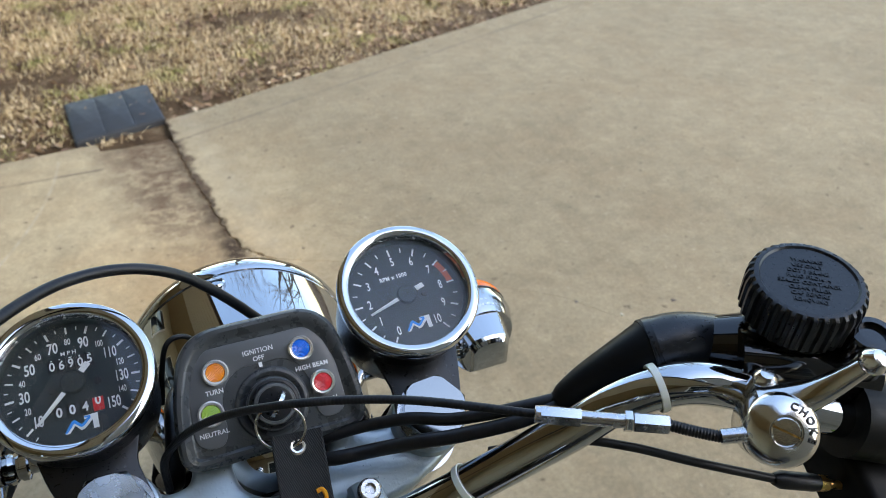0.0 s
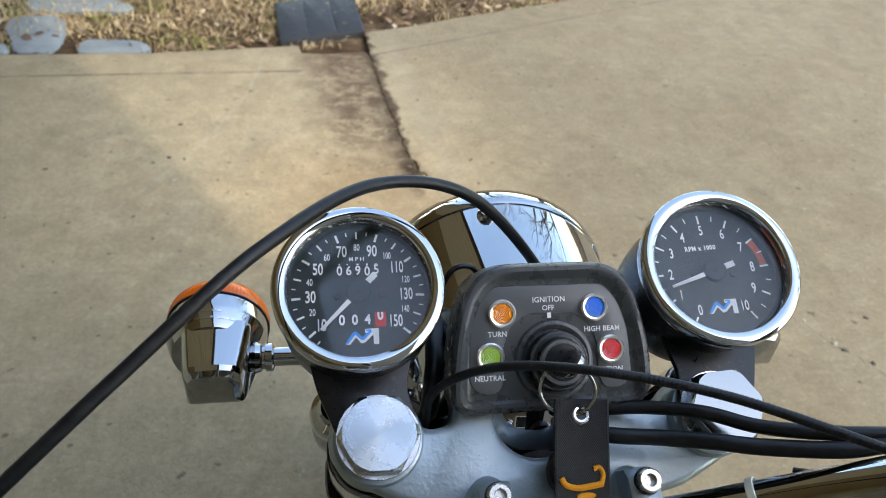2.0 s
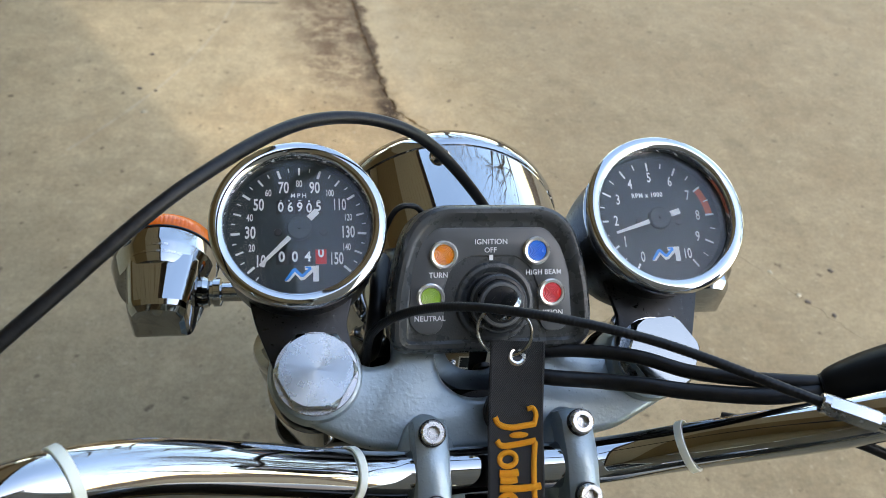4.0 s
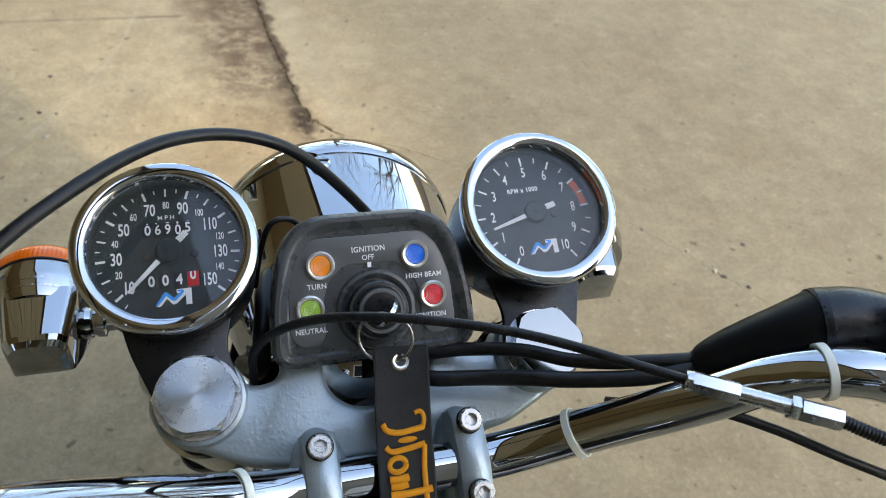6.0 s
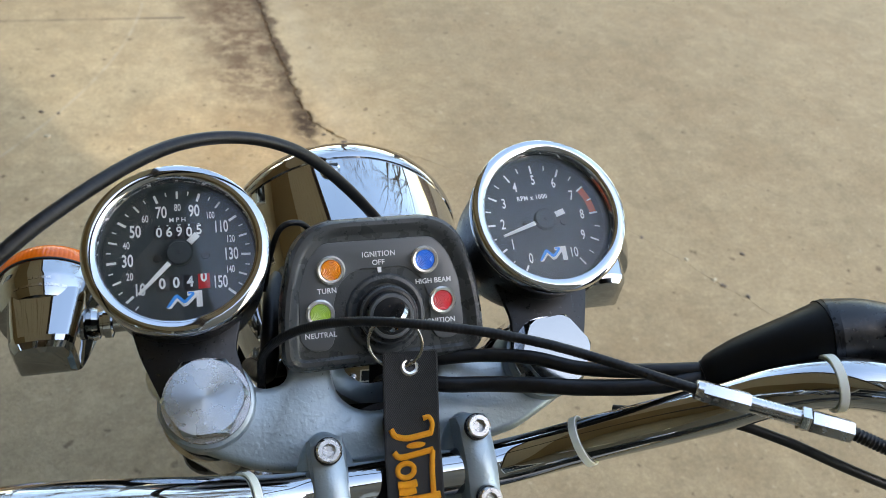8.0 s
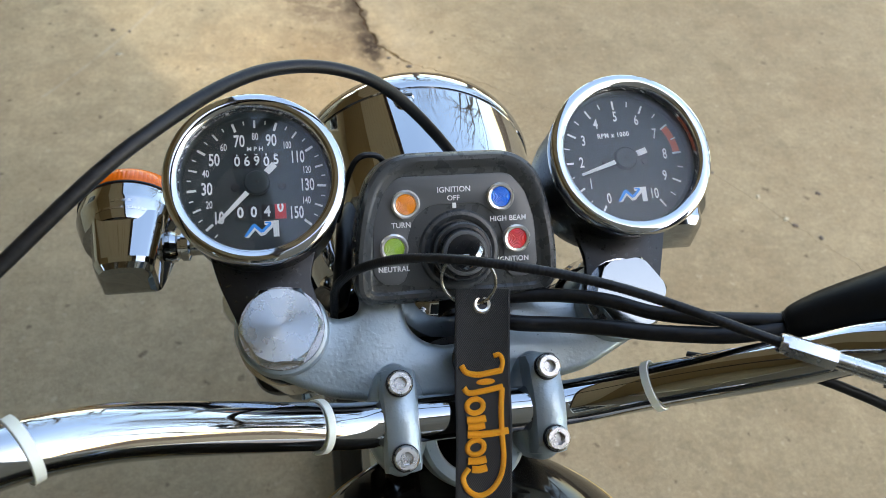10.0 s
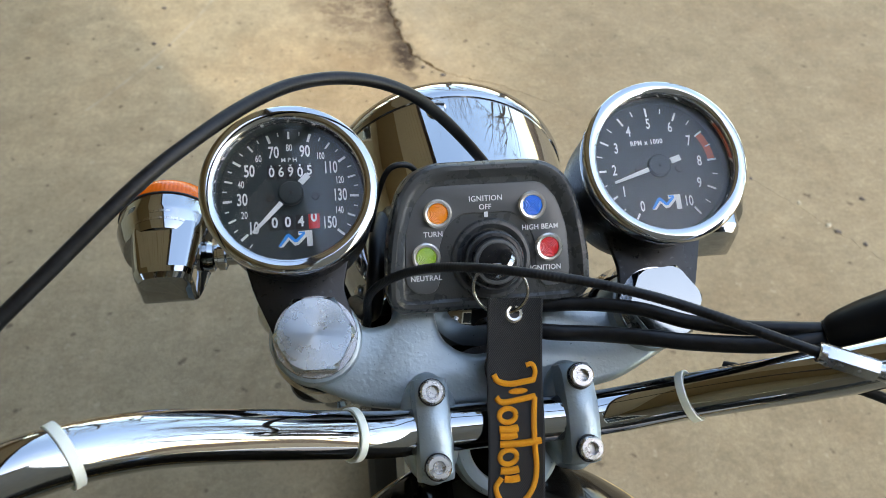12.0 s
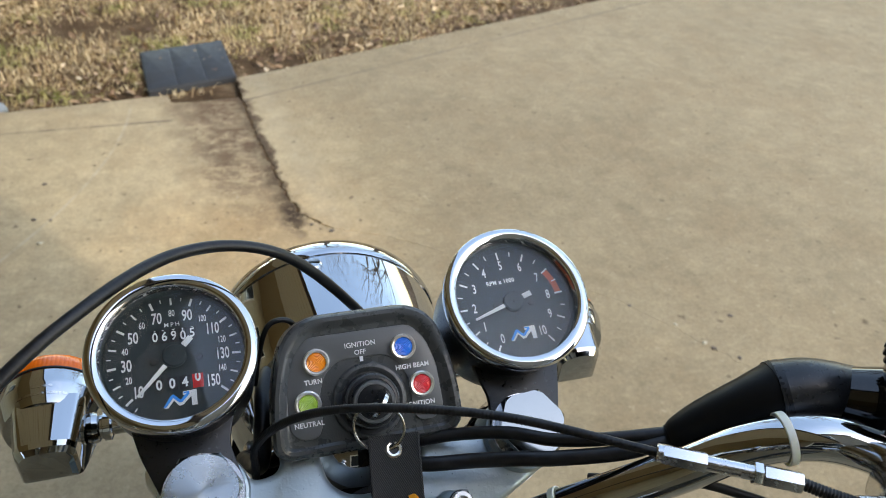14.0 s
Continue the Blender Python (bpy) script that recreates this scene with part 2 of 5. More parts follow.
def concrete(name, tone):
    m = material(name, tone, 0.88, 0.0, Specular_IOR_Level=0.15)
    at = coords(m)
    big = noise_tex(m, 0.8, 5, 0.6, at)
    mid = noise_tex(m, 7.0, 12, 0.80, at)
    fine = noise_tex(m, 170.0, 5, 0.75, at)
    grit = noise_tex(m, 480.0, 2, 0.6, at)
    col = ramp(m, big, [(0.3, tuple(c * 0.88 for c in tone)), (0.55, tone), (0.75, tuple(c * 1.1 for c in tone))])
    col = mix(m, 0.42, col, ramp(m, mid, [(0.30, (0.26, 0.25, 0.23)), (0.5, (0.5, 0.5, 0.5)), (0.70, (0.70, 0.69, 0.66))]), "OVERLAY")
    col = mix(m, 0.26, col, ramp(m, fine, [(0.3, 0.27), (0.7, 0.70)]), "OVERLAY")
    col = mix(m, 0.2, col, ramp(m, grit, [(0.32, 0.25), (0.68, 0.72)]), "OVERLAY")
    # damp dark mottling
    damp = ramp(m, noise_tex(m, 4.4, 9, 0.74, at), [(0.48, 0.0), (0.66, 0.42)])
    col = mix(m, damp, col, tuple(c * 0.62 for c in tone))
    # pale worn blotches
    scuff = ramp(m, noise_tex(m, 11.0, 6, 0.62, at), [(0.53, 0.0), (0.68, 0.34)])
    col = mix(m, scuff, col, tuple(c * 1.32 for c in tone))
    # rusty brown clouds
    cloud_brown = ramp(m, noise_tex(m, 2.3, 12, 0.78, at), [(0.46, 0.0), (0.66, 0.5)])
    col = mix(m, cloud_brown, col, (tone[0] * 0.78, tone[1] * 0.70, tone[2] * 0.64))
    grain = noise_tex(m, 75.0, 4, 0.8, at)
    col = mix(m, 0.36, col, ramp(m, grain, [(0.34, 0.30), (0.5, 0.5), (0.66, 0.70)]), "OVERLAY")
    blotch = noise_tex(m, 17.0, 6, 0.72, at)
    col = mix(m, 0.24, col, ramp(m, blotch, [(0.34, 0.36), (0.5, 0.5), (0.66, 0.64)]), "OVERLAY")
    # worn: paler patch before the drain, brighter light painted into the colour
    centre = node(m, "ShaderNodeVectorMath")
    centre.operation = "DISTANCE"
    link(m, at, centre.inputs[0])
    centre.inputs[1].default_value = (-0.45, 1.85, 0.0)
    worn = ramp(m, mix(m, 0.3, centre.outputs["Value"], noise_tex(m, 3.0, 8, 0.7, at)), [(0.35, 1.0), (0.75, 0.45), (0.98, 0.0)])
    col = mix(m, worn, col, mix(m, 1.0, col, (1.50, 1.46, 1.38), "MULTIPLY"))
    # rust-tinted stain below the bend of the crack
    stain = node(m, "ShaderNodeVectorMath")
    stain.operation = "DISTANCE"
    link(m, at, stain.inputs[0])
    stain.inputs[1].default_value = (0.02, 1.55, 0.0)
    tint = ramp(m, mix(m, 0.3, stain.outputs["Value"], noise_tex(m, 5.0, 7, 0.7, at)), [(0.18, 0.6), (0.36, 0.28), (0.52, 0.0)])
    col = mix(m, tint, col, mix(m, 1.0, col, (1.12, 0.93, 0.74), "MULTIPLY"))
    rare = noise_tex(m, 30.0, 3, 0.5, at)
    col = mix(m, ramp(m, rare, [(0.67, 0.0), (0.72, 0.7)]), col, (0.105, 0.075, 0.05))
    pale = noise_tex(m, 41.0, 3, 0.5, at)
    col = mix(m, ramp(m, pale, [(0.65, 0.0), (0.72, 0.3)]), col, (0.55, 0.47, 0.34))
    sep = node(m, "ShaderNodeSeparateXYZ")
    link(m, at, sep.inputs[0])

    def maths(op, a, b=None):
        n = node(m, "ShaderNodeMath")
        n.operation = op
        for s, v in zip(n.inputs, (a, b)):
            if v is None:
                continue
            if isinstance(v, (int, float)):
                s.default_value = v
            else:
                link(m, v, s)
        return n.outputs[0]

    x, y = sep.outputs[0], sep.outputs[1]
    # silt washed from the drain along the crack, to the left of the line x = 0.355 - 0.115 y
    wander = maths("MULTIPLY", maths("SUBTRACT", noise_tex(m, 9.0, 6, 0.65, at), 0.5), 0.16)
    line = maths("ADD", 0.362, maths("MULTIPLY", y, -0.115))
    off = maths("ADD", maths("SUBTRACT", line, x), 0.5)
    loose = maths("ADD", off, wander)
    along = ramp(m, maths("MULTIPLY", y, 0.2), [(0.31, 0.0), (0.328, 1.0), (0.46, 0.9), (0.55, 1.0)])
    near_drain = ramp(m, maths("MULTIPLY", y, 0.2), [(0.40, 0.0), (0.47, 0.55), (0.525, 1.0)])
    upper = ramp(m, maths("MULTIPLY", y, 0.2), [(0.33, 0.25), (0.37, 0.6), (0.40, 1.0)])
    wash = maths("MULTIPLY", ramp(m, loose, [(0.480, 0.0), (0.505, 0.95), (0.66, 0.85), (0.84, 0.0)]), maths("MULTIPLY", along, upper))
    streak = noise_tex(m, 1.0, 8, 0.72, coords(m, (6.0, 13.0, 6.0)))
    wash = maths("MULTIPLY", wash, ramp(m, streak, [(0.38, 0.2), (0.50, 1.0)]))
    wash = maths("MULTIPLY", wash, ramp(m, noise_tex(m, 15.0, 8, 0.78, at), [(0.40, 0.15), (0.53, 1.0)]))
    smear = maths("MULTIPLY", ramp(m, loose, [(0.476, 0.0), (0.497, 0.95), (0.515, 0.75), (0.565, 0.0)]), along)
    bend = ramp(m, maths("MULTIPLY", y, 0.2), [(0.325, 0.0), (0.333, 1.0), (0.352, 1.0), (0.368, 0.0)])
    smear = maths("MAXIMUM", smear, maths("MULTIPLY", ramp(m, loose, [(0.455, 0.0), (0.485, 1.0), (0.53, 1.0), (0.58, 0.0)]), bend))
    smear = maths("MULTIPLY", smear, ramp(m, noise_tex(m, 26.0, 8, 0.75, at), [(0.36, 0.1), (0.48, 1.0)]))
    mouth = maths("MULTIPLY", ramp(m, loose, [(0.46, 0.0), (0.50, 0.75), (0.72, 0.65), (0.84, 0.0)]), near_drain)
    mouth = maths("MULTIPLY", mouth, ramp(m, noise_tex(m, 20.0, 7, 0.7, at), [(0.34, 0.2), (0.6, 1.0)]))
    # slightly darker, warmer tone to the right of the line, full at 0.35 m
    col = mix(m, ramp(m, off, [(0.15, 1.0), (0.5, 0.15)]), col, mix(m, 1.0, col, (0.89, 0.872, 0.835), "MULTIPLY"))
    col = mix(m, wash, col, (0.110, 0.064, 0.038))
    col = mix(m, mouth, col, (0.135, 0.084, 0.048))
    col = mix(m, smear, col, (0.064, 0.042, 0.026))
    # bleached strip on the other side of the crack
    bleach = maths("MULTIPLY", ramp(m, loose, [(0.34, 0.0), (0.41, 0.15), (0.45, 0.0)]), along)
    col = mix(m, bleach, col, (0.44, 0.385, 0.285))
    # tooled line a hand's width inside the lawn edge
    left_line = maths("ABSOLUTE", maths("SUBTRACT", y, maths("ADD", maths("MULTIPLY", x, 0.053), 2.413)))
    right_line = maths("ABSOLUTE", maths("SUBTRACT", y, maths("ADD", maths("MULTIPLY", x, 0.43), 2.51)))
    tool = maths("MAXIMUM", maths("MULTIPLY", maths("LESS_THAN", left_line, 0.008), maths("LESS_THAN", x, -0.2)), maths("MULTIPLY", maths("LESS_THAN", right_line, 0.007), maths("GREATER_THAN", x, 0.06)))
    tool = maths("MULTIPLY", tool, ramp(m, noise_tex(m, 5.0, 5, 0.6, at), [(0.36, 0.1), (0.56, 0.75)]))
    col = mix(m, tool, col, (0.17, 0.135, 0.095))
    # long pale scratch that curves over the slab
    d = maths("SUBTRACT", y, 2.47)
    scratch = maths("ADD", maths("ADD", -0.352, maths("MULTIPLY", d, 0.0856)), maths("MULTIPLY", maths("MULTIPLY", d, d), -0.327))
    scratch = maths("LESS_THAN", maths("ABSOLUTE", maths("SUBTRACT", x, scratch)), 0.005)
    scratch = maths("MULTIPLY", scratch, maths("MULTIPLY", maths("GREATER_THAN", y, 1.5), maths("LESS_THAN", y, 2.52)))
    scratch = maths("MULTIPLY", scratch, ramp(m, noise_tex(m, 14.0, 4, 0.6, at), [(0.35, 0.04), (0.6, 0.24)]))
    col = mix(m, scratch, col, (0.50, 0.47, 0.40))
    base(m, col, ramp(m, fine, [(0.3, 0.8), (0.7, 0.95)]))
    h = mix(m, 0.3, fine, mid)
    bump(m, h, 0.4, 0.004)
    return m


MAT = make_materials()

# ---------- building helpers ----------
FORK = pose(0, 0, 1.07, 28, 0, 0)      # steering frame: x right, y along the yoke to the front, z up the fork legs
CX = -0.006                            # middle of the machine
mm = 0.001


def V(x, y, z):
    return Vector((x * mm, y * mm, z * mm))


def mesh_of(bm, name, mat, smooth=True, angle=35):
    bmesh.ops.remove_doubles(bm, verts=bm.verts, dist=1e-6)
    bmesh.ops.recalc_face_normals(bm, faces=bm.faces)
    me = bpy.data.meshes.new(name)
    bm.to_mesh(me)
    bm.free()
    if mat is not None:
        for one in (mat if isinstance(mat, (list, tuple)) else (mat,)):
            me.materials.append(MAT[one] if isinstance(one, str) else one)
    if smooth:
        me.shade_smooth()
        me.set_sharp_from_angle(angle=radians(angle))
    return me


def part(name, bm, mat, parent, label="", m=None, smooth=True, angle=35):
    ob = new(name, mesh_of(bm, name, mat, smooth, angle))
    ob.parent = parent
    if m is not None:
        ob.matrix_basis = m
    if label:
        tagged(ob, label)
    return ob


def thing(name, label, category, at=None, group="", kind=""):
    ob = new(name)
    if at is not None:
        ob.matrix_basis = at
    return tagged(ob, label, category, group, kind)


def frame_on(centre, axis, up=(0, 1, 0)):
    """A pose at centre (mm) whose z is along axis."""
    z = Vector(axis).normalized()
    x = Vector(up).cross(z)
    if x.length < 1e-4:
        x = Vector((1, 0, 0))
    x.normalize()
    y = z.cross(x)
    m = Matrix((x, y, z)).transposed().to_4x4()
    return Matrix.Translation(V(*centre)) @ m


def lathe(profile, seg=64, m=None, bm=None, closed=False):
    """A body turned round z from (radius, height) pairs in mm."""
    bm = bm or bmesh.new()
    m = m or Matrix()
    rings = []
    for r, h in profile:
        if r < 1e-6:
            rings.append([bm.verts.new(m @ V(0, 0, h))])
        else:
            rings.append([bm.verts.new(m @ V(r * math.cos(2 * math.pi * i / seg), r * math.sin(2 * math.pi * i / seg), h)) for i in range(seg)])
    pairs = list(zip(rings, rings[1:]))
    if closed:
        pairs.append((rings[-1], rings[0]))
    for a, b in pairs:
        for i in range(seg):
            j = (i + 1) % seg
            if len(a) == 1 and len(b) == 1:
                continue
            if len(a) == 1:
                bm.faces.new((a[0], b[i], b[j]))
            elif len(b) == 1:
                bm.faces.new((a[i], a[j], b[0]))
            else:
                bm.faces.new((a[i], a[j], b[j], b[i]))
    return bm


def spline(points, n=48):
    """Catmull-Rom points through the given ones (mm)."""
    c = [Vector(p) for p in points]
    c = [2 * c[0] - c[1], *c, 2 * c[-1] - c[-2]]
    out, spans = [], len(c) - 3
    for k in range(n + 1):
        s = min(k / n * spans, spans - 1e-6)
        i = int(s)
        u = s - i
        a, b, d, e = c[i:i + 4]
        out.append(0.5 * (2 * b + (d - a) * u + (2 * a - 5 * b + 4 * d - e) * u * u + (3 * b - a - 3 * d + e) * u ** 3))
    return out


def sweep(path, radius, seg=16, bm=None, caps=True):
    """A round tube along a list of points (mm); radius a number or a function of the share of the way."""
    bm = bm or bmesh.new()
    path = [Vector(p) for p in path]
    n = len(path)
    side = None
    rings = []
    for i, p in enumerate(path):
        t = (path[min(i + 1, n - 1)] - path[max(i - 1, 0)]).normalized()
        if side is None:
            side = t.cross(Vector((0, 0, 1)))
            if side.length < 1e-3:
                side = t.cross(Vector((0, 1, 0)))
        side = (side - t * side.dot(t)).normalized()
        other = t.cross(side)
        r = radius(i / (n - 1)) if callable(radius) else radius
        rings.append([bm.verts.new((p + (side * math.cos(2 * math.pi * k / seg) + other * math.sin(2 * math.pi * k / seg)) * r) * mm) for k in range(seg)])
    for a, b in zip(rings, rings[1:]):
        for k in range(seg):
            j = (k + 1) % seg
            bm.faces.new((a[k], a[j], b[j], b[k]))
    if caps:
        bm.faces.new(rings[0])
        bm.faces.new(rings[-1][::-1])
    return bm


def prism(outline, low, high, bevel=0.0, m=None, bm=None, steps=2):
    """An outline of (x, y) in mm, pulled up from low to high, its top edge rounded."""
    own = bm is None
    bm = bmesh.new() if own else bm
    m = m or Matrix()
    area = sum(a[0] * b[1] - b[0] * a[1] for a, b in zip(outline, outline[1:] + outline[:1]))
    pts = [Vector(p) for p in (outline if area > 0 else outline[::-1])]
    n = len(pts)

    def inset(d):
        out = []
        for i, p in enumerate(pts):
            e1 = (p - pts[i - 1]).normalized()
            e2 = (pts[(i + 1) % n] - p).normalized()
            n1, n2 = Vector((-e1.y, e1.x)), Vector((-e2.y, e2.x))
            k = n1 + n2
            k = k / max(0.35, k.dot(n1)) if k.length > 1e-6 else n1
            out.append(p + k * d)
        return out

    levels = [(0.0, low)]
    if bevel:
        for i in range(steps + 1):
            a = math.pi / 2 * i / steps
            levels.append((bevel * (1 - math.cos(a)), high - bevel + bevel * math.sin(a)))
    else:
        levels.append((0.0, high))
    rings = [[bm.verts.new(m @ V(q.x, q.y, h)) for q in inset(d)] for d, h in levels]
    for a, b in zip(rings, rings[1:]):
        for k in range(n):
            j = (k + 1) % n
            bm.faces.new((a[k], a[j], b[j], b[k]))
    bm.faces.new(rings[-1])
    bm.faces.new(rings[0][::-1])
    return bm


def rounded(points, radius, seg=6):
    """Rounds the corners of an outline; radius a number or one for each corner."""
    out, n = [], len(points)
    for i, p in enumerate(points):
        p = Vector(p)
        r = radius[i] if isinstance(radius, (list, tuple)) else radius
        a, b = Vector(points[i - 1]) - p, Vector(points[(i + 1) % n]) - p
        d = min(r, a.length * 0.49, b.length * 0.49)
        if d < 1e-3:
            out.append(tuple(p))
            continue
        s, e = p + a.normalized() * d, p + b.normalized() * d
        for k in range(seg + 1):
            u = k / seg
            out.append(tuple((1 - u) ** 2 * s + 2 * u * (1 - u) * p + u * u * e))
    return out


def box(x0, x1, y0, y1, z0, z1, bm=None, m=None, bevel=0.0):
    return prism([(x0, y0), (x1, y0), (x1, y1), (x0, y1)], z0, z1, bevel, m, bm)


def lettering(text, size, mat, parent, m, name, label="", depth=0.05, squeeze=1.0, spread=1.0, bold=0.012, clip=None):
    """Raised letters in mm, middle at the origin of m; clip: the heights between which they show."""
    cu = bpy.data.curves.new(name, "FONT")
    cu.body, cu.align_x, cu.align_y = text, "CENTER", "CENTER"
    cu.size, cu.extrude, cu.resolution_u = size * mm, depth * mm, 3
    cu.space_character = spread
    cu.offset = size * mm * bold
    tmp = bpy.data.objects.new("tmp", cu)
    me = bpy.data.meshes.new_from_object(tmp)
    bpy.data.objects.remove(tmp)
    me.transform(Matrix.Diagonal((squeeze, 1, 1, 1)))
    if clip:
        bm = bmesh.new()
        bm.from_mesh(me)
        for y, way in ((clip[0], -1), (clip[1], 1)):
            bmesh.ops.bisect_plane(bm, geom=bm.verts[:] + bm.edges[:] + bm.faces[:], plane_co=V(0, y, 0), plane_no=(0, way, 0), clear_outer=True)
        bm.to_mesh(me)
        bm.free()
    me.name = name
    me.materials.clear()
    me.materials.append(MAT[mat])
    ob = new(name, me)
    ob.parent = parent
    ob.matrix_basis = m
    if label:
        tagged(ob, label)
    return ob


def hexagon(r, turn=0.0):
    return [(r * math.cos(math.pi / 3 * i + turn), r * math.sin(math.pi / 3 * i + turn)) for i in range(6)]


def flat(x, y, z=0.0, turn=0.0):
    return Matrix.Translation(V(x, y, z)) @ Matrix.Rotation(radians(turn), 4, "Z")


# ---------- the ground ----------
def edge_y(x):
    """Where the driveway ends towards the lawn."""
    if x < -0.8:
        return 2.545 + 0.04 * (x + 0.8)
    return 2.622 + 0.13 * (x + 0.21) if x < 0.0 else 2.73 + 0.405 * x


CRACK = [(0.055, 2.76), (0.058, 2.61), (0.078, 2.39), (0.097, 2.18), (0.12, 2.05), (0.14, 1.88), (0.17, 1.72), (0.25, 1.62), (0.44, 1.53),
         (0.56, 1.44), (0.78, 1.28), (0.98, 1.14), (1.10, 0.98), (1.20, 0.83), (1.55, 0.35), (1.9, -0.5), (2.3, -1.4), (2.6, -2.6), (2.7, -4.0)]


def crack_line():
    rng = random.Random(4)
    out = []
    for (x0, y0), (x1, y1) in zip(CRACK, CRACK[1:]):
        k = max(2, int(math.hypot(x1 - x0, y1 - y0) / 0.014))
        for i in range(k):
            u = i / k
            out.append((x0 + (x1 - x0) * u + rng.uniform(-0.0065, 0.0065), y0 + (y1 - y0) * u + rng.uniform(-0.003, 0.003)))
    return out + [CRACK[-1]]


def build_ground():
    bm = bmesh.new()
    bmesh.ops.create_grid(bm, x_segments=40, y_segments=40, size=400)
    for v in bm.verts:
        v.co.z = -0.03
    g = new("ground", mesh_of(bm, "ground", "soil"))
    tagged(g, "bare brown soil under patchy lawn", "ground", kind="structure")

    line = crack_line()

    def gap(y):
        wide = 0.0048 if y > 1.62 else (0.0010 if y > 1.45 else 0.00022)
        return wide * (0.35 + 1.3 * abs(math.sin(y * 37.0) * math.sin(y * 91.0 + 1.0)))

    rng = random.Random(5)
    far_l = [(-12.0 + 0.25 * i, edge_y(-12.0 + 0.25 * i) + rng.uniform(-0.006, 0.006)) for i in range(48)]
    far_l = [p for p in far_l if p[0] < -0.24] + [(-0.215, edge_y(-0.215)), (-0.20, 2.555), (-0.10, 2.55), (0.02, 2.57)]
    left = [(-12.0, -4.0)] + far_l + [(x - gap(y), y) for x, y in line if y < 2.57]
    left[-1] = (line[-1][0], -4.0)
    right = [(x + gap(y), y) for x, y in reversed(line)] + [(0.25 * i, edge_y(0.25 * i) + rng.uniform(-0.006, 0.006)) for i in range(1, 60)] + [(14.8, -4.0)]
    for name, outline, mat in (("driveway", left, "concrete"), ("driveway", right, "concrete")):
        bm = bmesh.new()
        lower = [bm.verts.new((x, y, -0.09)) for x, y in outline]
        mid = [bm.verts.new((x, y, -0.0015)) for x, y in outline]
        n = len(outline)
        top = []
        for i, (x, y) in enumerate(outline):
            a, b = Vector(outline[i - 1]), Vector(outline[(i + 1) % n])
            t = (b - a).normalized()
            d = 0.0016 if y > 1.5 else 0.0003
            top.append(bm.verts.new((x + t.y * d, y - t.x * d, 0.0)))
        for a, b in ((lower, mid), (mid, top)):
            for i in range(n):
                j = (i + 1) % n
                bm.faces.new((a[i], a[j], b[j], b[i]))
        bm.faces.new(top)
        ob = new(name, mesh_of(bm, name, mat, smooth=False))
        tagged(ob, "weathered tan concrete driveway slab with a jagged crack", "driveway", kind="structure")
    return g


def build_crack_soil():
    """Dirt that fills the open crack to just under the slab."""
    rng = random.Random(9)
    bm = bmesh.new()
    rows = []
    for x, y in [p for p in crack_line() if 0.9 < p[1] < 2.56]:
        z = -0.0035 - 0.004 * rng.random()
        rows.append([bm.verts.new((x - 0.02, y, z)), bm.verts.new((x, y, z + 0.001)), bm.verts.new((x + 0.02, y, z))])
    for a, b in zip(rows, rows[1:]):
        for i in range(2):
            bm.faces.new((a[i], a[i + 1], b[i + 1], b[i]))
    tagged(new("crack_soil", mesh_of(bm, "crack_soil", "soil")), "dark brown dirt filling the crack between driveway slabs", "soil", kind="structure")


def build_drain():
    d = thing("drain_grate", "dark grey plastic drain box set in the lawn edge", "drain", at=Matrix.Translation((-0.132, 2.93, -0.062)))

    def skewed(u0, u1, v0, v1):
        """Part of the slightly crooked lid: u across, v away, both from -1 to 1."""
        return [(176 * u - 18 * v, 58 * u + 203 * v) for u, v in ((u0, v0), (u1, v0), (u1, v1), (u0, v1))]

    part("frame", prism(rounded(skewed(-1, 1, -1, 1), 9), -60, 58, 6), "drain", d)
    for i in range(3):
        part("panel", prism(rounded(skewed(-0.96 + 0.65 * i, -0.34 + 0.65 * i, -0.96, 0.96), 4), 50, 61, 2), "drain", d)
    return d


def build_pebbles():
    """Small bits lying on the slabs."""
    for x, y, s, mat, word in ((1.11, 0.99, 5.0, "siding", "small pale pebble lying on the driveway"), (1.29, 0.99, 6.0, "bark", "small dark wood chip on the driveway"), (1.02, 1.09, 4.5, "bark", "small dark wood chip on the driveway"),
                               (-0.59, 2.01, 6.0, "bark", "small dark wood chip on the driveway"), (-0.553, 1.80, 4.5, "bark", "small dark wood chip on the driveway"),
                               (0.255, 1.60, 7.0, "bark", "small dark wood chip on the driveway"), (0.20, 1.645, 5.0, "bark", "small dark wood chip on the driveway"),
                               (1.165, 0.882, 6.5, "bark", "small dark wood chip on the driveway"), (1.15, 0.905, 6.0, "siding", "small pale pebble lying on the driveway"), (1.215, 0.835, 5.5, "bark", "small dark wood chip on the driveway"),
                               (-0.57, 1.685, 7.0, "siding", "small pale pebble lying on the driveway"), (-0.60, 1.81, 6.0, "bark", "small dark wood chip on the driveway"), (-0.32, 0.52, 8.0, "bark", "small dark wood chip on the driveway")):
        rng = random.Random(int(x * 1000))
        bm = bmesh.new()
        bmesh.ops.create_icosphere(bm, subdivisions=2, radius=s * mm)
        for v in bm.verts:
            v.co *= 1 + 0.35 * noise.noise(v.co * 220 + Vector((x, y, 0)) * 7)
            v.co.z = max(v.co.z, -0.4 * s * mm) * 0.6
            v.co.x *= 1.35
        ob = new("pebble" if mat == "siding" else "wood_chip", mesh_of(bm, "pebble", mat))
        ob.matrix_basis = Matrix.Translation((x, y, 0.24 * s * mm)) @ Matrix.Rotation(rng.uniform(0, 3), 4, "Z")
        tagged(ob, word, "pebble" if mat == "siding" else "wood chip", "bits lying on the driveway")


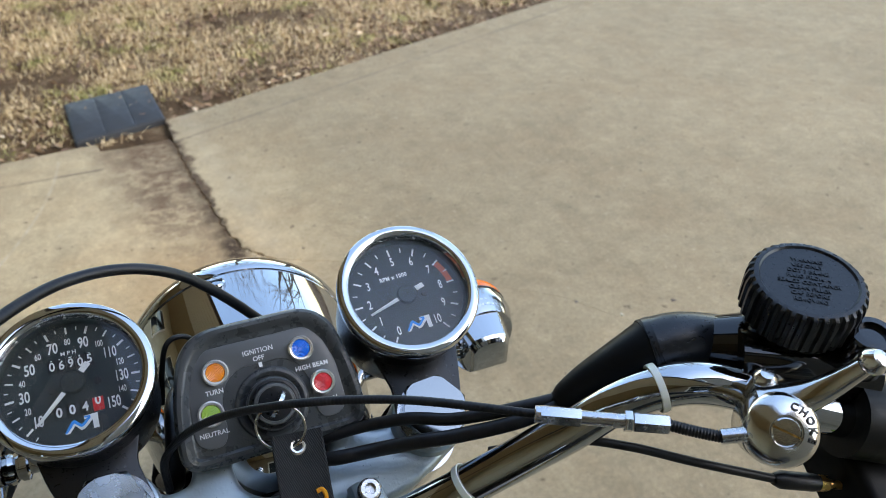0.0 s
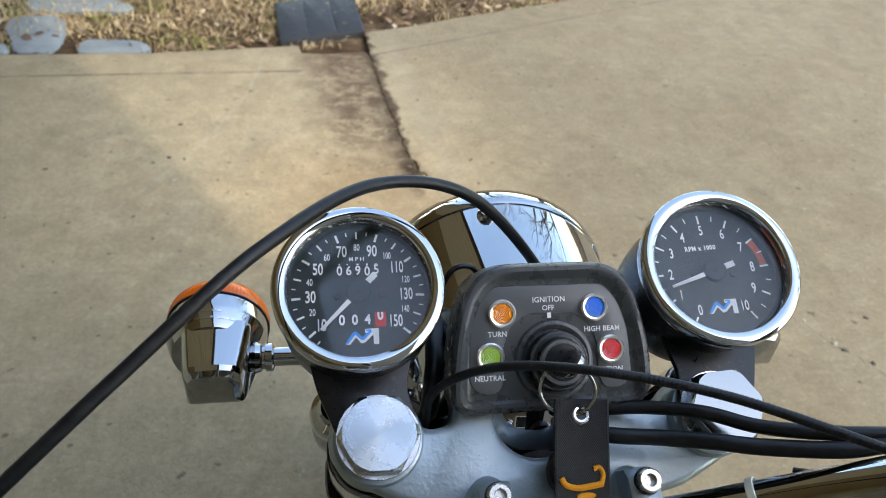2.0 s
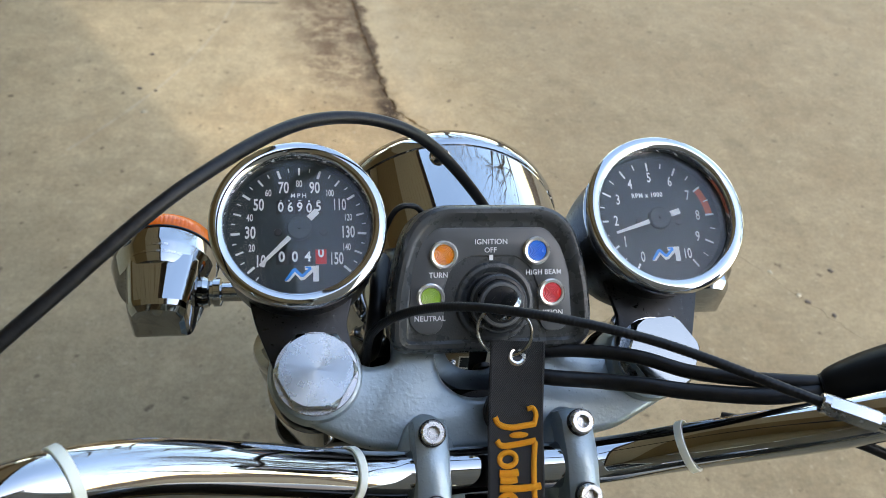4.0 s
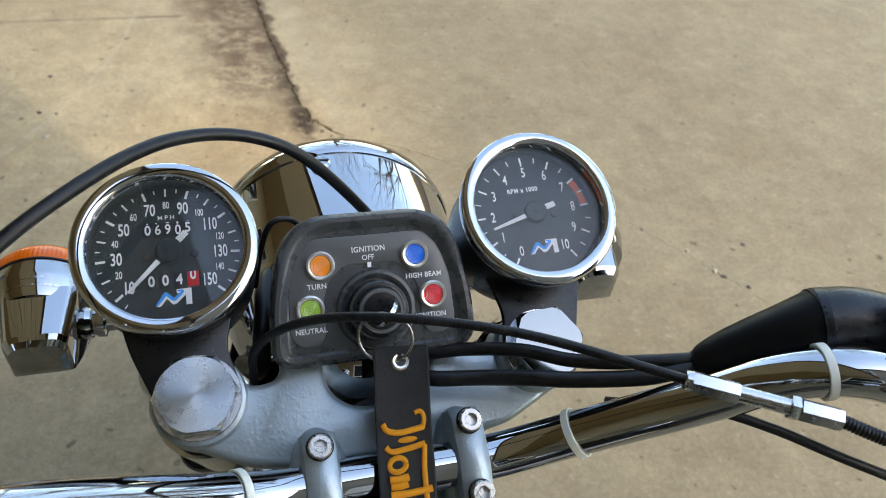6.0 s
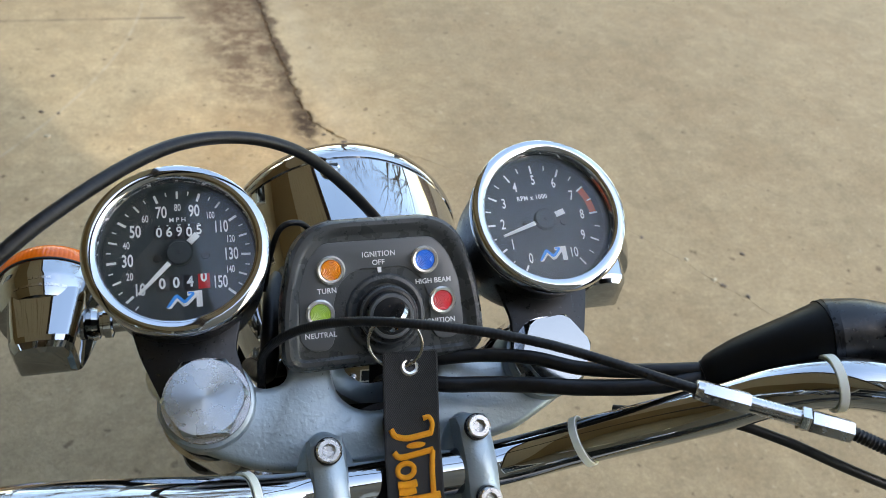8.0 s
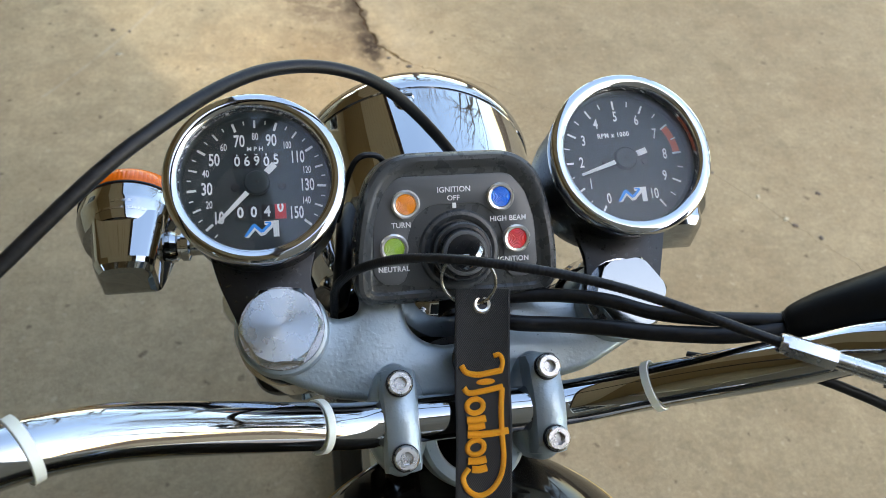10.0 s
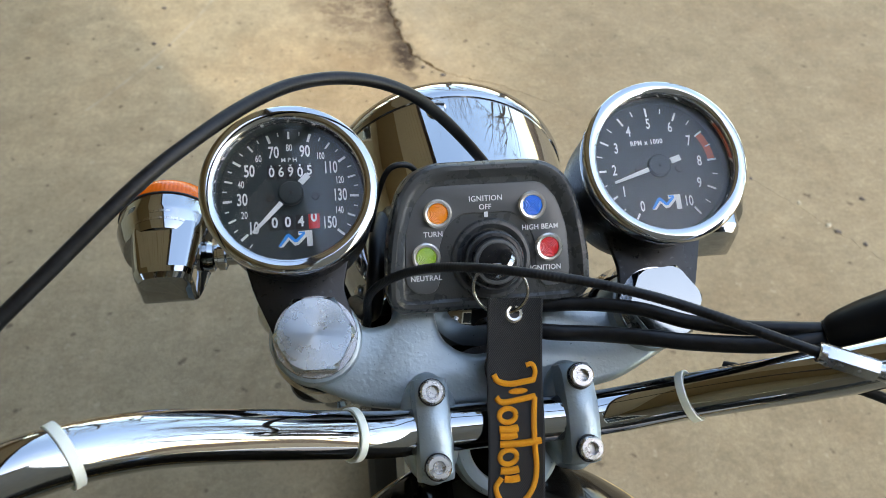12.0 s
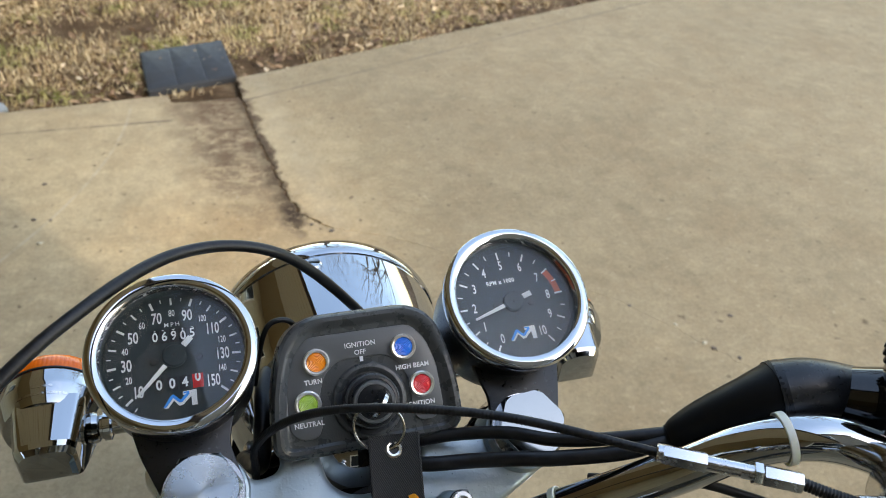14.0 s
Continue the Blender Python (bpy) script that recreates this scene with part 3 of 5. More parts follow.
def build_stones():
    shapes = [[(-1.34, 2.97), (-1.20, 2.96), (-0.93, 2.97), (-0.91, 3.03), (-1.05, 3.12), (-1.22, 3.19), (-1.36, 3.16)],
              [(-1.27, 2.565), (-1.16, 2.565), (-1.12, 2.64), (-1.14, 2.84), (-1.20, 2.92), (-1.36, 2.90), (-1.37, 2.80), (-1.31, 2.68)],
              [(-1.62, 2.545), (-1.40, 2.548), (-1.28, 2.566), (-1.345, 2.675), (-1.45, 2.69), (-1.63, 2.66)],
              [(-1.05, 2.565), (-0.85, 2.575), (-0.765, 2.59), (-0.82, 2.68), (-0.95, 2.70), (-1.06, 2.685)],
              [(-1.95, 2.95), (-1.62, 2.98), (-1.45, 3.05), (-1.55, 3.25), (-1.9, 3.3)],
              [(-2.1, 2.53), (-1.72, 2.53), (-1.68, 2.8), (-1.95, 2.88), (-2.15, 2.7)]]
    for s in shapes:
        cx, cy = sum(p[0] for p in s) / len(s), sum(p[1] for p in s) / len(s)
        o = rounded([((x - cx) * 1000, (y - cy) * 1000) for x, y in s], 45)
        rng = random.Random(int(cx * 1000))
        o = [(x + rng.uniform(-5, 5), y + rng.uniform(-5, 5)) for x, y in o]
        ob = new("flagstone", mesh_of(prism(o, -60, 0, 5), "flagstone", "flagstone"))
        ob.matrix_basis = Matrix.Translation((cx, cy, -0.012)) @ Matrix.Rotation(radians(rng.uniform(-1.5, 1.5)), 4, "X")
        tagged(ob, "flat blue-grey flagstone lying in the lawn edge", "flagstone", "flagstones by the driveway")


def build_lawn():
    rng = random.Random(7)
    verts, faces = [], []

    def on_lawn(x, y):
        if y < edge_y(x) + 0.015:
            return False
        v = ((y - 2.93) - 0.33 * (x + 0.132)) / 0.209
        if abs(v) < 0.97 and abs(x + 0.132 + 0.018 * v) < 0.172:
            return False
        return True

    count = 0
    while count < 170000:
        x, y = rng.uniform(-3.2, 4.6), rng.uniform(2.3, 6.6)
        if not on_lawn(x, y):
            continue
        near = y - edge_y(x)
        dens = noise.noise(Vector((x * 3.1, y * 3.1, 0.3))) + min(0.5, near * 1.0) - 0.30
        if rng.random() > 0.5 + dens * 1.1:
            continue
        count += 1
        a = rng.uniform(0, 2 * math.pi)
        ln, w = rng.uniform(0.014, 0.050), rng.uniform(0.0014, 0.0028)
        lean = rng.uniform(0.5, 1.6)
        dx, dy = math.cos(a), math.sin(a)
        z = -0.03 + rng.uniform(-0.006, 0.006)
        k = len(verts)
        out = ln * math.sin(min(lean, 1.45))
        h = ln * math.cos(min(lean, 1.45))
        verts += [(x - dy * w, y + dx * w, z), (x + dy * w, y - dx * w, z), (x + dx * out * 0.5 + dy * w * 0.8, y + dy * out * 0.5 - dx * w * 0.8, z + h * 0.7 + 0.004),
                  (x + dx * out * 0.5 - dy * w * 0.8, y + dy * out * 0.5 + dx * w * 0.8, z + h * 0.7 + 0.004), (x + dx * out, y + dy * out, z + h)]
        faces += [(k, k + 1, k + 2, k + 3), (k + 3, k + 2, k + 4)]
    me = bpy.data.meshes.new("lawn")
    me.from_pydata(verts, [], faces)
    me.materials.append(MAT["grass"])
    tagged(new("lawn", me), "patchy dry winter lawn, straw brown with green tufts", "lawn", kind="stuff")
    verts, faces = [], []
    count = 0
    while count < 3600:
        x, y = rng.uniform(-3.2, 4.6), rng.uniform(2.3, 6.0)
        if not on_lawn(x, y):
            continue
        if -0.26 < x < 0.09 and y < 2.8:
            continue
        if x < -0.75 and y < 3.3 and rng.random() < 0.85:
            continue
        near = y - edge_y(x)
        if rng.random() > 0.15 + 0.9 * math.exp(-near * 2.2) + 0.5 * noise.noise(Vector((x * 2, y * 2, 5))):
            continue
        count += 1
        s = rng.uniform(0.008, 0.024)
        m = Matrix.Translation((x, y, -0.02 + rng.uniform(0, 0.014))) @ Euler((rng.gauss(0, 0.4), rng.gauss(0, 0.4), rng.uniform(0, 6.28))).to_matrix().to_4x4()
        k = len(verts)
        curl = rng.uniform(0.1, 0.5)
        for px, py, pz in ((-1, 0, 0), (-0.4, -0.5, curl), (0.4, -0.42, curl), (1.1, 0, 0.1), (0.4, 0.45, curl), (-0.4, 0.5, curl), (0, 0, 0)):
            verts.append(tuple(m @ Vector((px * s, py * s, pz * s))))
        faces += [(k, k + 1, k + 6), (k + 1, k + 2, k + 6), (k + 2, k + 3, k + 6), (k + 3, k + 4, k + 6), (k + 4, k + 5, k + 6), (k + 5, k, k + 6)]
    for i in range(9):
        lx, ly = rng.uniform(-0.17, 0.17), rng.uniform(-0.17, 0.17)
        s = rng.uniform(0.005, 0.014)
        m = Matrix.Translation((-0.132 + lx * 0.93 - ly * 0.09, 2.93 + lx * 0.31 + ly, 0.003)) @ Euler((rng.gauss(0, 0.15), rng.gauss(0, 0.15), rng.uniform(0, 6.28))).to_matrix().to_4x4()
        k = len(verts)
        for px, py, pz in ((-1, 0, 0), (-0.4, -0.5, 0.1), (0.4, -0.42, 0.1), (1.1, 0, 0.1), (0.4, 0.45, 0.1), (-0.4, 0.5, 0.1), (0, 0, 0)):
            verts.append(tuple(m @ Vector((px * s, py * s, pz * s))))
        faces += [(k, k + 1, k + 6), (k + 1, k + 2, k + 6), (k + 2, k + 3, k + 6), (k + 3, k + 4, k + 6), (k + 4, k + 5, k + 6), (k + 5, k, k + 6)]
    me = bpy.data.meshes.new("leaf_litter")
    me.from_pydata(verts, [], faces)
    me.materials.append(MAT["leaf"])
    tagged(new("leaf_litter", me), "scattered brown fallen leaves on the lawn edge", "leaves", kind="stuff")


# ---------- added sun-blocking house, porch wing and trees, all out of view ---
def build_house():
    # out-of-view block added so that its corner casts the driveway's shade
    h = thing("house", "unseen two-storey brown house block added to shade bike and driveway", "house", at=Matrix.Translation((2.42, -3.0, 0)))
    H, W, D = 6800, 4600, 7000
    part("wall", box(-W, 0, -D, 0, 0, H), "dark_siding", h)
    n = 40
    for i in range(n):
        z = 300 + i * (H - 500) / n
        bm = bmesh.new()
        s = (H - 500) / n
        vs = [bm.verts.new(V(*p)) for p in ((-W, 22, z), (-120, 22, z), (-120, 4, z + s), (-W, 4, z + s), (-W, 0, z), (-120, 0, z))]
        bm.faces.new(vs[:4])
        bm.faces.new((vs[4], vs[5], vs[1], vs[0]))
        part("siding_board", bm, "dark_siding", h, smooth=False)
    part("corner_trim", box(-120, 14, -130, 26, 0, H), "trim_white", h)
    part("roof", box(-W - 200, 160, -D - 200, 330, H, H + 180, bevel=20), "roof", h, "grey shingled roof edge")
    part("fascia", box(-W - 180, 140, 330, 352, H - 60, H + 150), "trim_white", h)
    for x in (-2600,):
        for z in (1100, 4200):
            w = part("window", box(x - 520, x + 520, 22, 60, z, z + 1500), "trim_white", h, "white framed window")
            part("pane", box(x - 440, x + 440, 60, 66, z + 80, z + 720), "window_glass", w)
            part("pane", box(x - 440, x + 440, 60, 66, z + 780, z + 1420), "window_glass", w)


def build_wing():
    """Low wing along the drive, its porch roof reaching over the machine's near side."""
    at = Matrix.Translation((-0.33, 0, 0)) @ Matrix.Rotation(radians(11), 4, "Z")   # x across from the eave, y along it
    w = thing("house_wing", "low house wing with a wide brown and beige porch roof", "house", at=at)
    Y0, Y1 = -3000, 15000
    part("wall", box(-6200, -2900, Y0, Y1, -80, 3040), "siding", w)
    n = 17
    for i in range(n):
        z, s = 140 + i * 168, 168
        bm = bmesh.new()
        vs = [bm.verts.new(V(*p)) for p in ((-2878, Y0, z), (-2878, Y1, z), (-2896, Y1, z + s), (-2896, Y0, z + s), (-2900, Y0, z), (-2900, Y1, z))]
        bm.faces.new(vs[:4])
        bm.faces.new((vs[4], vs[5], vs[1], vs[0]))
        part("siding_board", bm, "siding", w, smooth=False)
    for i in range(10):
        part("soffit_board", box(-1056 + 104 * i, -962 + 104 * i, Y0, Y1, 3012, 3034, bevel=3), "soffit", w)
    for i in range(11):
        part("porch_board", box(-2880 + 165 * i, -2721 + 165 * i, Y0, Y1, 3020, 3042, bevel=3), "brown_board", w)
    part("soffit_backing", box(-2890, -20, Y0, Y1, 3044, 3060), "brown_board", w)
    part("fascia", box(-16, 0, Y0, Y1, 3000, 3180, bevel=3), "gutter", w)
    part("gutter", box(2, 80, Y0, Y1, 3060, 3170, bevel=25), "gutter", w, "dark brown gutter")
    part("roof", prism([(-6300, 3062), (20, 3185), (20, 3220), (-6300, 4900)], Y0 - 100, Y1 + 100, m=Matrix(((1, 0, 0, 0), (0, 0, 1, 0), (0, 1, 0, 0), (0, 0, 0, 1)))), "roof", w, smooth=False)
    for y in (3200, 5600, 8200):
        wi = part("window", box(-2880, -2850, y - 560, y + 560, 950, 2350, bevel=4), "trim_white", w, "white framed window")
        part("pane", box(-2852, -2846, y - 520, y + 520, 990, 1640), "window_glass", wi)
        part("pane", box(-2852, -2846, y - 520, y + 520, 1660, 2310), "window_glass", wi)


def build_tree(x, y, height, seed):
    rng = random.Random(seed)
    t = thing("tree", "tall bare winter tree with grey-brown bark", "tree", at=Matrix.Translation((x, y, -0.08)), group="bare trees behind the driveway")
    trunk, crown = bmesh.new(), bmesh.new()

    def limb(bm, p, d, ln, r, depth):
        pts, q, e = [], Vector(p), Vector(d)
        k = 5
        for i in range(k + 1):
            pts.append(q.copy() * 1000)
            e = (e + Vector((rng.gauss(0, 0.13), rng.gauss(0, 0.13), 0.05))).normalized()
            q = q + e * ln / k
        sweep(pts, lambda u: r * 1000 * (1 - 0.5 * u), 8 if depth < 2 else 5, bm, caps=False)
        if depth >= 6:
            return
        for i in range(3 if depth < 4 else 2):
            u = rng.uniform(0.35, 1.0) if i else 1.0
            s = Vector(pts[min(k, int(round(u * k)))]) / 1000
            side = Vector((rng.gauss(0, 1), rng.gauss(0, 1), rng.gauss(0.1, 0.4))).normalized()
            limb(crown, s, (e + side * rng.uniform(0.5, 0.95)).normalized(), ln * rng.uniform(0.6, 0.8), r * (1 - 0.5 * u) * rng.uniform(0.55, 0.8), depth + 1)

    limb(trunk, (0, 0, 0), (0, 0, 1), height * 0.32, height * 0.026, 0)
    part("trunk", trunk, "bark", t)
    part("crown", crown, "bark", t)


build_ground()
build_crack_soil()
build_drain()
build_stones()
build_pebbles()
build_lawn()
build_house()
build_wing()
# trees out of view; the right-hand ones added to darken chrome reflections
for tx, ty, th, ts in ((1.2, 9.5, 11, 1), (4.2, 8.2, 12, 2), (8.0, 10.0, 13, 3), (-1.5, 13.5, 13, 5), (11.5, 3.5, 13, 4), (15, -31, 19, 7), (9.5, 0.6, 12, 8), (13.5, -1.6, 15, 9), (12.5, 6.5, 13, 10), (17.5, 1.5, 16, 11), (16.0, -6.5, 16, 12), (-4.5, 15.0, 14, 13), (8.5, 3.2, 11, 14), (8.2, 1.4, 10, 15), (10.5, -0.6, 12, 16)):
    build_tree(tx, ty, th, ts)


# ---------- the motorcycle ----------
bike = thing("motorcycle", "classic black motorcycle with chrome handlebar and twin round gauges", "motorcycle")


def on_bike(name, bm, mat, label="", m=None, smooth=True, angle=35):
    return part(name, bm, mat, bike, label, FORK if m is None else m, smooth, angle)


# gauges ------------------------------------------------------------
def gauge(name, label, cx, cy, radius):
    g = lathe([(0, -58), (24, -58), (33, -52), (37, -44), (38.0, -36), (38.6, -20), (38.6, 8), (36, 9), (35.4, 8), (35.0, -1.6)], 72)
    m = FORK @ Matrix.Translation(V(cx, cy, 0))
    body = part(name, g, "black_satin", bike, label, m)
    R = radius
    part("bezel", lathe([(R - 2.2, 3.0), (R - 0.5, 3.4), (R, 5.4), (R, 10.0), (R - 0.3, 11.0), (R - 0.9, 11.6), (R - 2.2, 12.1), (R - 3.2, 12.4), (R - 3.8, 12.4), (R - 5.0, 12.05), (R - 6.2, 11.6), (R - 6.7, 11.0), (R - 6.9, 10.0), (R - 6.9, 6.8), (R - 2.2, 3.0)], 112), "bezel_chrome", body, "polished chrome bezel")
    part("dial", lathe([(0, -0.3), (R - 5, -0.3), (R - 5, -1.5), (0, -1.5)], 72), "dial", body, "matt black dial face")
    part("dial_ring", lathe([(R - 6.6, 7.4), (R - 6.4, 3.0), (R - 6.8, 0.6), (R - 7.4, -0.25)], 72), "dial", body)
    gl = part("glass", lathe([(0, 8.0), (R - 7.0, 7.5), (R - 7.0, 6.3), (0, 6.8)], 64), "glass", body, "clear glass")
    gl.visible_shadow = False
    return body


def tick(body, angle, r0, r1, w, mat="dial_white", z=0.0):
    c, s = math.cos(radians(angle)), math.sin(radians(angle))
    bm = bmesh.new()
    vs = [bm.verts.new(V(r * c - k * w * s, r * s + k * w * c, z)) for r, k in ((r0, -0.5), (r1, -0.5), (r1, 0.5), (r0, 0.5))]
    bm.faces.new(vs)
    part("tick", bm, mat, body, smooth=False)


def needle(body, angle):
    turn = Matrix.Rotation(radians(angle), 4, "Z")
    n = part("needle", lathe([(0, 3.6), (5.2, 3.4), (5.8, 2.6), (5.8, 1.0), (2, 0.8), (2, -0.3)], 32), "dial", body, "needle with white tip and black hub", turn)
    part("tip", prism([(6.4, -1.15), (25.5, -0.65), (25.5, 0.65), (6.4, 1.15)], 2.4, 3.1, 0.2), "needle", n)
    part("tail", prism([(-11.8, -1.5), (-6.4, -1.5), (-6.4, 1.5), (-11.8, 1.5)], 2.4, 3.1, 0.2), "needle", n)
    part("arm", box(-7.6, 6.4, -0.9, 0.9, 2.2, 2.8), "dial", n)
    part("pin", lathe([(0, 4.2), (0.8, 4.1), (0.9, 3.4)], 12), "drum", n)


def arrow_mark(body, x, y, w):
    k = w / 15.0
    o = [(-7.4, -3.0), (-5.6, -3.0), (-2.9, 0.2), (-0.6, -2.6), (1.2, -2.2), (4.9, 1.3), (4.9, -3.2), (7.4, -3.2), (7.4, 4.2), (1.2, 4.0), (1.2, 2.2), (3.0, 2.3), (0.2, -0.5), (-2.5, 2.2), (-4.2, 1.4)]
    part("badge", prism([(x + a * k, y + b * k) for a, b in o], -0.3, -0.12), "dial_white", body, "white zigzag arrow mark", smooth=False)
    o = [(-7.6, -2.8), (-6.4, -2.9), (-3.0, 1.2), (-0.3, -1.4), (1.0, -1.2), (4.4, 2.2), (4.2, 3.4), (1.6, 3.4), (1.8, 2.7), (3.2, 2.7), (0.2, -0.1), (-2.7, 2.9), (-4.0, 2.4)]
    part("badge", prism([(x + a * k - 0.2, y + b * k + 0.3) for a, b in o], -0.2, -0.02), "logo_blue", body, "blue zigzag mark", smooth=False)


speedo = gauge("speedometer", "round black speedometer with white figures and chrome bezel", -97.0, 19.0, 40.3)


def speed_angle(v):
    return 90 - (v - 80) * 1.88


for v in range(5, 155, 5):
    big = v % 20 == 10
    tick(speedo, speed_angle(v), 29.4 if v % 10 else (27.2 if big else 27.6), 31.4, 0.6 if v % 10 else (1.2 if big else 0.95))
for v in range(10, 160, 10):
    a = radians(speed_angle(v))
    big = v % 20 == 10
    r = 22.6 if big else 23.6
    if v == 10:
        r = 23.8
    lettering(str(v), 8.2 if big else 4.9, "dial_white", speedo, flat(r * math.cos(a), r * math.sin(a) * 0.98, -0.1), "numeral", squeeze=0.62 if v < 100 else 0.54, bold=0.02 if big else 0.012)
lettering("MPH", 3.0, "dial_white", speedo, flat(-0.3, 17.1, -0.1), "scale_lettering", spread=1.5)
for i, (ch, above) in enumerate(zip("06905", "17016")):
    x, y = -8.6 + 4.4 * i, 11.2 + (0, 0, 0, -0.5, 0.3)[i]
    dr = part("counter_drum", box(x - 2.1, x + 2.1, 7.8, 14.9, -0.9, -0.2, bevel=0.2), "drum", speedo)
    lettering(ch, 6.6, "dial_white", dr, flat(x, y, -0.15), "digit", squeeze=0.85, bold=0.02, clip=(7.9 - y, 14.8 - y))
    lettering(above, 6.6, "dial_white", dr, flat(x, y + 5.2, -0.15), "digit", squeeze=0.85, bold=0.02, clip=(-9, 9.6 - y))
for i, ch in enumerate("0040"):
    x, y = -8.2 + 6.0 * i, -13.4 + (0, 0, 0, 1.9)[i]
    dr = part("trip_drum", box(x - 2.6, x + 2.6, -17.0, -9.8, -0.9, -0.2, bevel=0.2), "trip_red" if i == 3 else "drum", speedo, "red trip drum" if i == 3 else "")
    lettering(ch, 6.8, "dial_white", dr, flat(x, y, -0.15), "digit", squeeze=0.85, bold=0.03, clip=(-16.9 - y, -9.9 - y))
for x in (-10.5, 10.5):
    part("dial_screw", lathe([(0, 0.4), (1.7, 0.2), (1.9, -0.3)], 20), "drum", speedo, m=flat(x + 0.6, -1.2))
arrow_mark(speedo, 1.0, -22.0, 15.5)
needle(speedo, 225.5)

tacho = gauge("tachometer", "round black tachometer with red band and chrome bezel", 83.7, 22.8, 41.6)


def rev_angle(k):
    return 241 - 29.5 * k


for i in range(0, 21):
    k = i / 2
    tick(tacho, rev_angle(k), 26.8 if i % 2 == 0 else 28.6, 31.6, 1.05 if i % 2 == 0 else 0.6)
for k in range(0, 11):
    a = radians(rev_angle(k))
    lettering(str(k), 7.6, "dial_white", tacho, flat(22.6 * math.cos(a), 23.0 * math.sin(a), -0.1), "numeral", squeeze=0.64, bold=0.016)
bm = bmesh.new()
ring = []
for i in range(13):
    a = radians(rev_angle(7) + (rev_angle(8) - rev_angle(7)) * i / 12)
    ring.append((bm.verts.new(V(27.2 * math.cos(a), 27.2 * math.sin(a), -0.05)), bm.verts.new(V(31 * math.cos(a), 31 * math.sin(a), -0.05))))
for p, q in zip(ring, ring[1:]):
    bm.faces.new((p[0], p[1], q[1], q[0]))
part("red_band", bm, "red_band", tacho, "faded red warning band", smooth=False)
lettering("RPM x 1000", 3.6, "dial_white", tacho, flat(-3.8, 13.2, -0.1, 3), "scale_lettering", squeeze=0.85, spread=1.15, bold=0.03)
for x in (-10.5, 10.5):
    part("dial_screw", lathe([(0, 0.4), (1.7, 0.2), (1.9, -0.3)], 20), "drum", tacho, m=flat(x + 0.6, -1.2))
arrow_mark(tacho, 1.6, -19.0, 15.5)
needle(tacho, 198)


# brackets and fork nuts --------------------------------------------------
def chamfered_nut(corner, face, low, high, turn):
    """A hexagonal nut whose corners are turned down to a round face."""
    bm = bmesh.new()
    n = 96
    rings = [[], [], []]
    for i in range(n):
        a = 2 * math.pi * i / n
        b = (a % (math.pi / 3)) - math.pi / 6
        rho = corner * math.cos(math.pi / 6) / math.cos(b)
        c, s = math.cos(a + turn), math.sin(a + turn)
        rings[0].append(bm.verts.new(V(rho * c, rho * s, low)))
        rings[1].append(bm.verts.new(V(rho * c, rho * s, high - 0.25 - max(0.0, rho - face) * 0.75)))
        top = min(face, rho - 0.15)
        rings[2].append(bm.verts.new(V(top * c, top * s, high)))
    for p, q in zip(rings, rings[1:]):
        for i in range(n):
            j = (i + 1) % n
            bm.faces.new((p[i], p[j], q[j], q[i]))
    bm.faces.new(rings[2])
    bm.faces.new(rings[0][::-1])
    return bm


def fork_top(side, nx, ny, gx):
    o = rounded([(gx - 27, 0), (gx + 27, 0), (gx + 21, -24), (nx + 19.5, -44), (nx + 12, -62), (nx - 12, -62), (nx - 19.5, -44), (gx - 21, -24)], 4)
    on_bike("gauge_bracket", prism(o, -17.5, -14.5, 0.8), "black_satin", "black steel gauge bracket")
    m = FORK @ Matrix.Translation(V(nx, ny, 0))
    nut = part("fork_nut", chamfered_nut(19.0 if side < 0 else 19.4, 16.75 if side < 0 else 17.9, -14.4, -3.4, -0.02 if side < 0 else 0.08), "turned" if side < 0 else "polished", bike, "bright turned hexagonal fork nut", m, smooth=False)
    part("washer", lathe([(10, -14.4), (19.3, -14.4), (19.6, -14.8), (19.6, -17.4), (10, -17.4)], 48), "steel", nut)
    part("fork_leg", lathe([(0, -20), (17.6, -20), (17.6, -250), (17.0, -251), (17.0, -420), (22, -424), (22.5, -700), (0, -700)], 40), "chrome", bike, "chrome fork leg", m)
    part("fork_shroud", lathe([(18, -60), (24.5, -60), (24.5, -200), (18, -200)], 40), "chrome", bike, "chrome headlamp bracket on the fork leg", m)
    ear = lathe([(0, -58), (8, -58), (9.5, -60), (9.5, -68), (13.5, -71), (14.5, -76), (14.5, -90), (12.5, -93), (12.5, -108), (14.5, -111), (14.5, -140), (0, -140)], 36, flat(side * 18 - 1, 23))
    part("headlamp_ear", ear, "chrome", bike, "ribbed chrome headlamp ear", m)


fork_top(-1, -90.2, -46.4, -96.8)
fork_top(1, 78.6, -44.2, 82.6)

# top yoke -----------------------------------------------------------------
half = [(-16, -84), (-44, -84), (-67, -80), (-88, -70), (-104, -62), (-112, -50), (-110, -34), (-98, -24), (-84, -24), (-74, -34), (-64, -43), (-53, -41), (-50, -36), (-50, -14), (-30, -14), (-29.5, -42), (-27, -51), (-19, -58), (-9, -60)]
cxm = CX * 1000
outline = [(x + cxm + 4, y) for x, y in half] + [(-x + cxm - 2, y + 2) for x, y in reversed(half)]
yoke = on_bike("top_yoke", prism(rounded(outline, 6, 5), -47, -27, 4, steps=4), "cast", "silver painted cast top yoke")
for nx, ny in ((-90.2, -46.4), (78.6, -44.2)):
    part("boss", lathe([(22.0, -50), (22.0, -24), (21.0, -21.5), (18, -20.5), (10, -20.5)], 56, flat(nx, ny)), "cast", yoke)
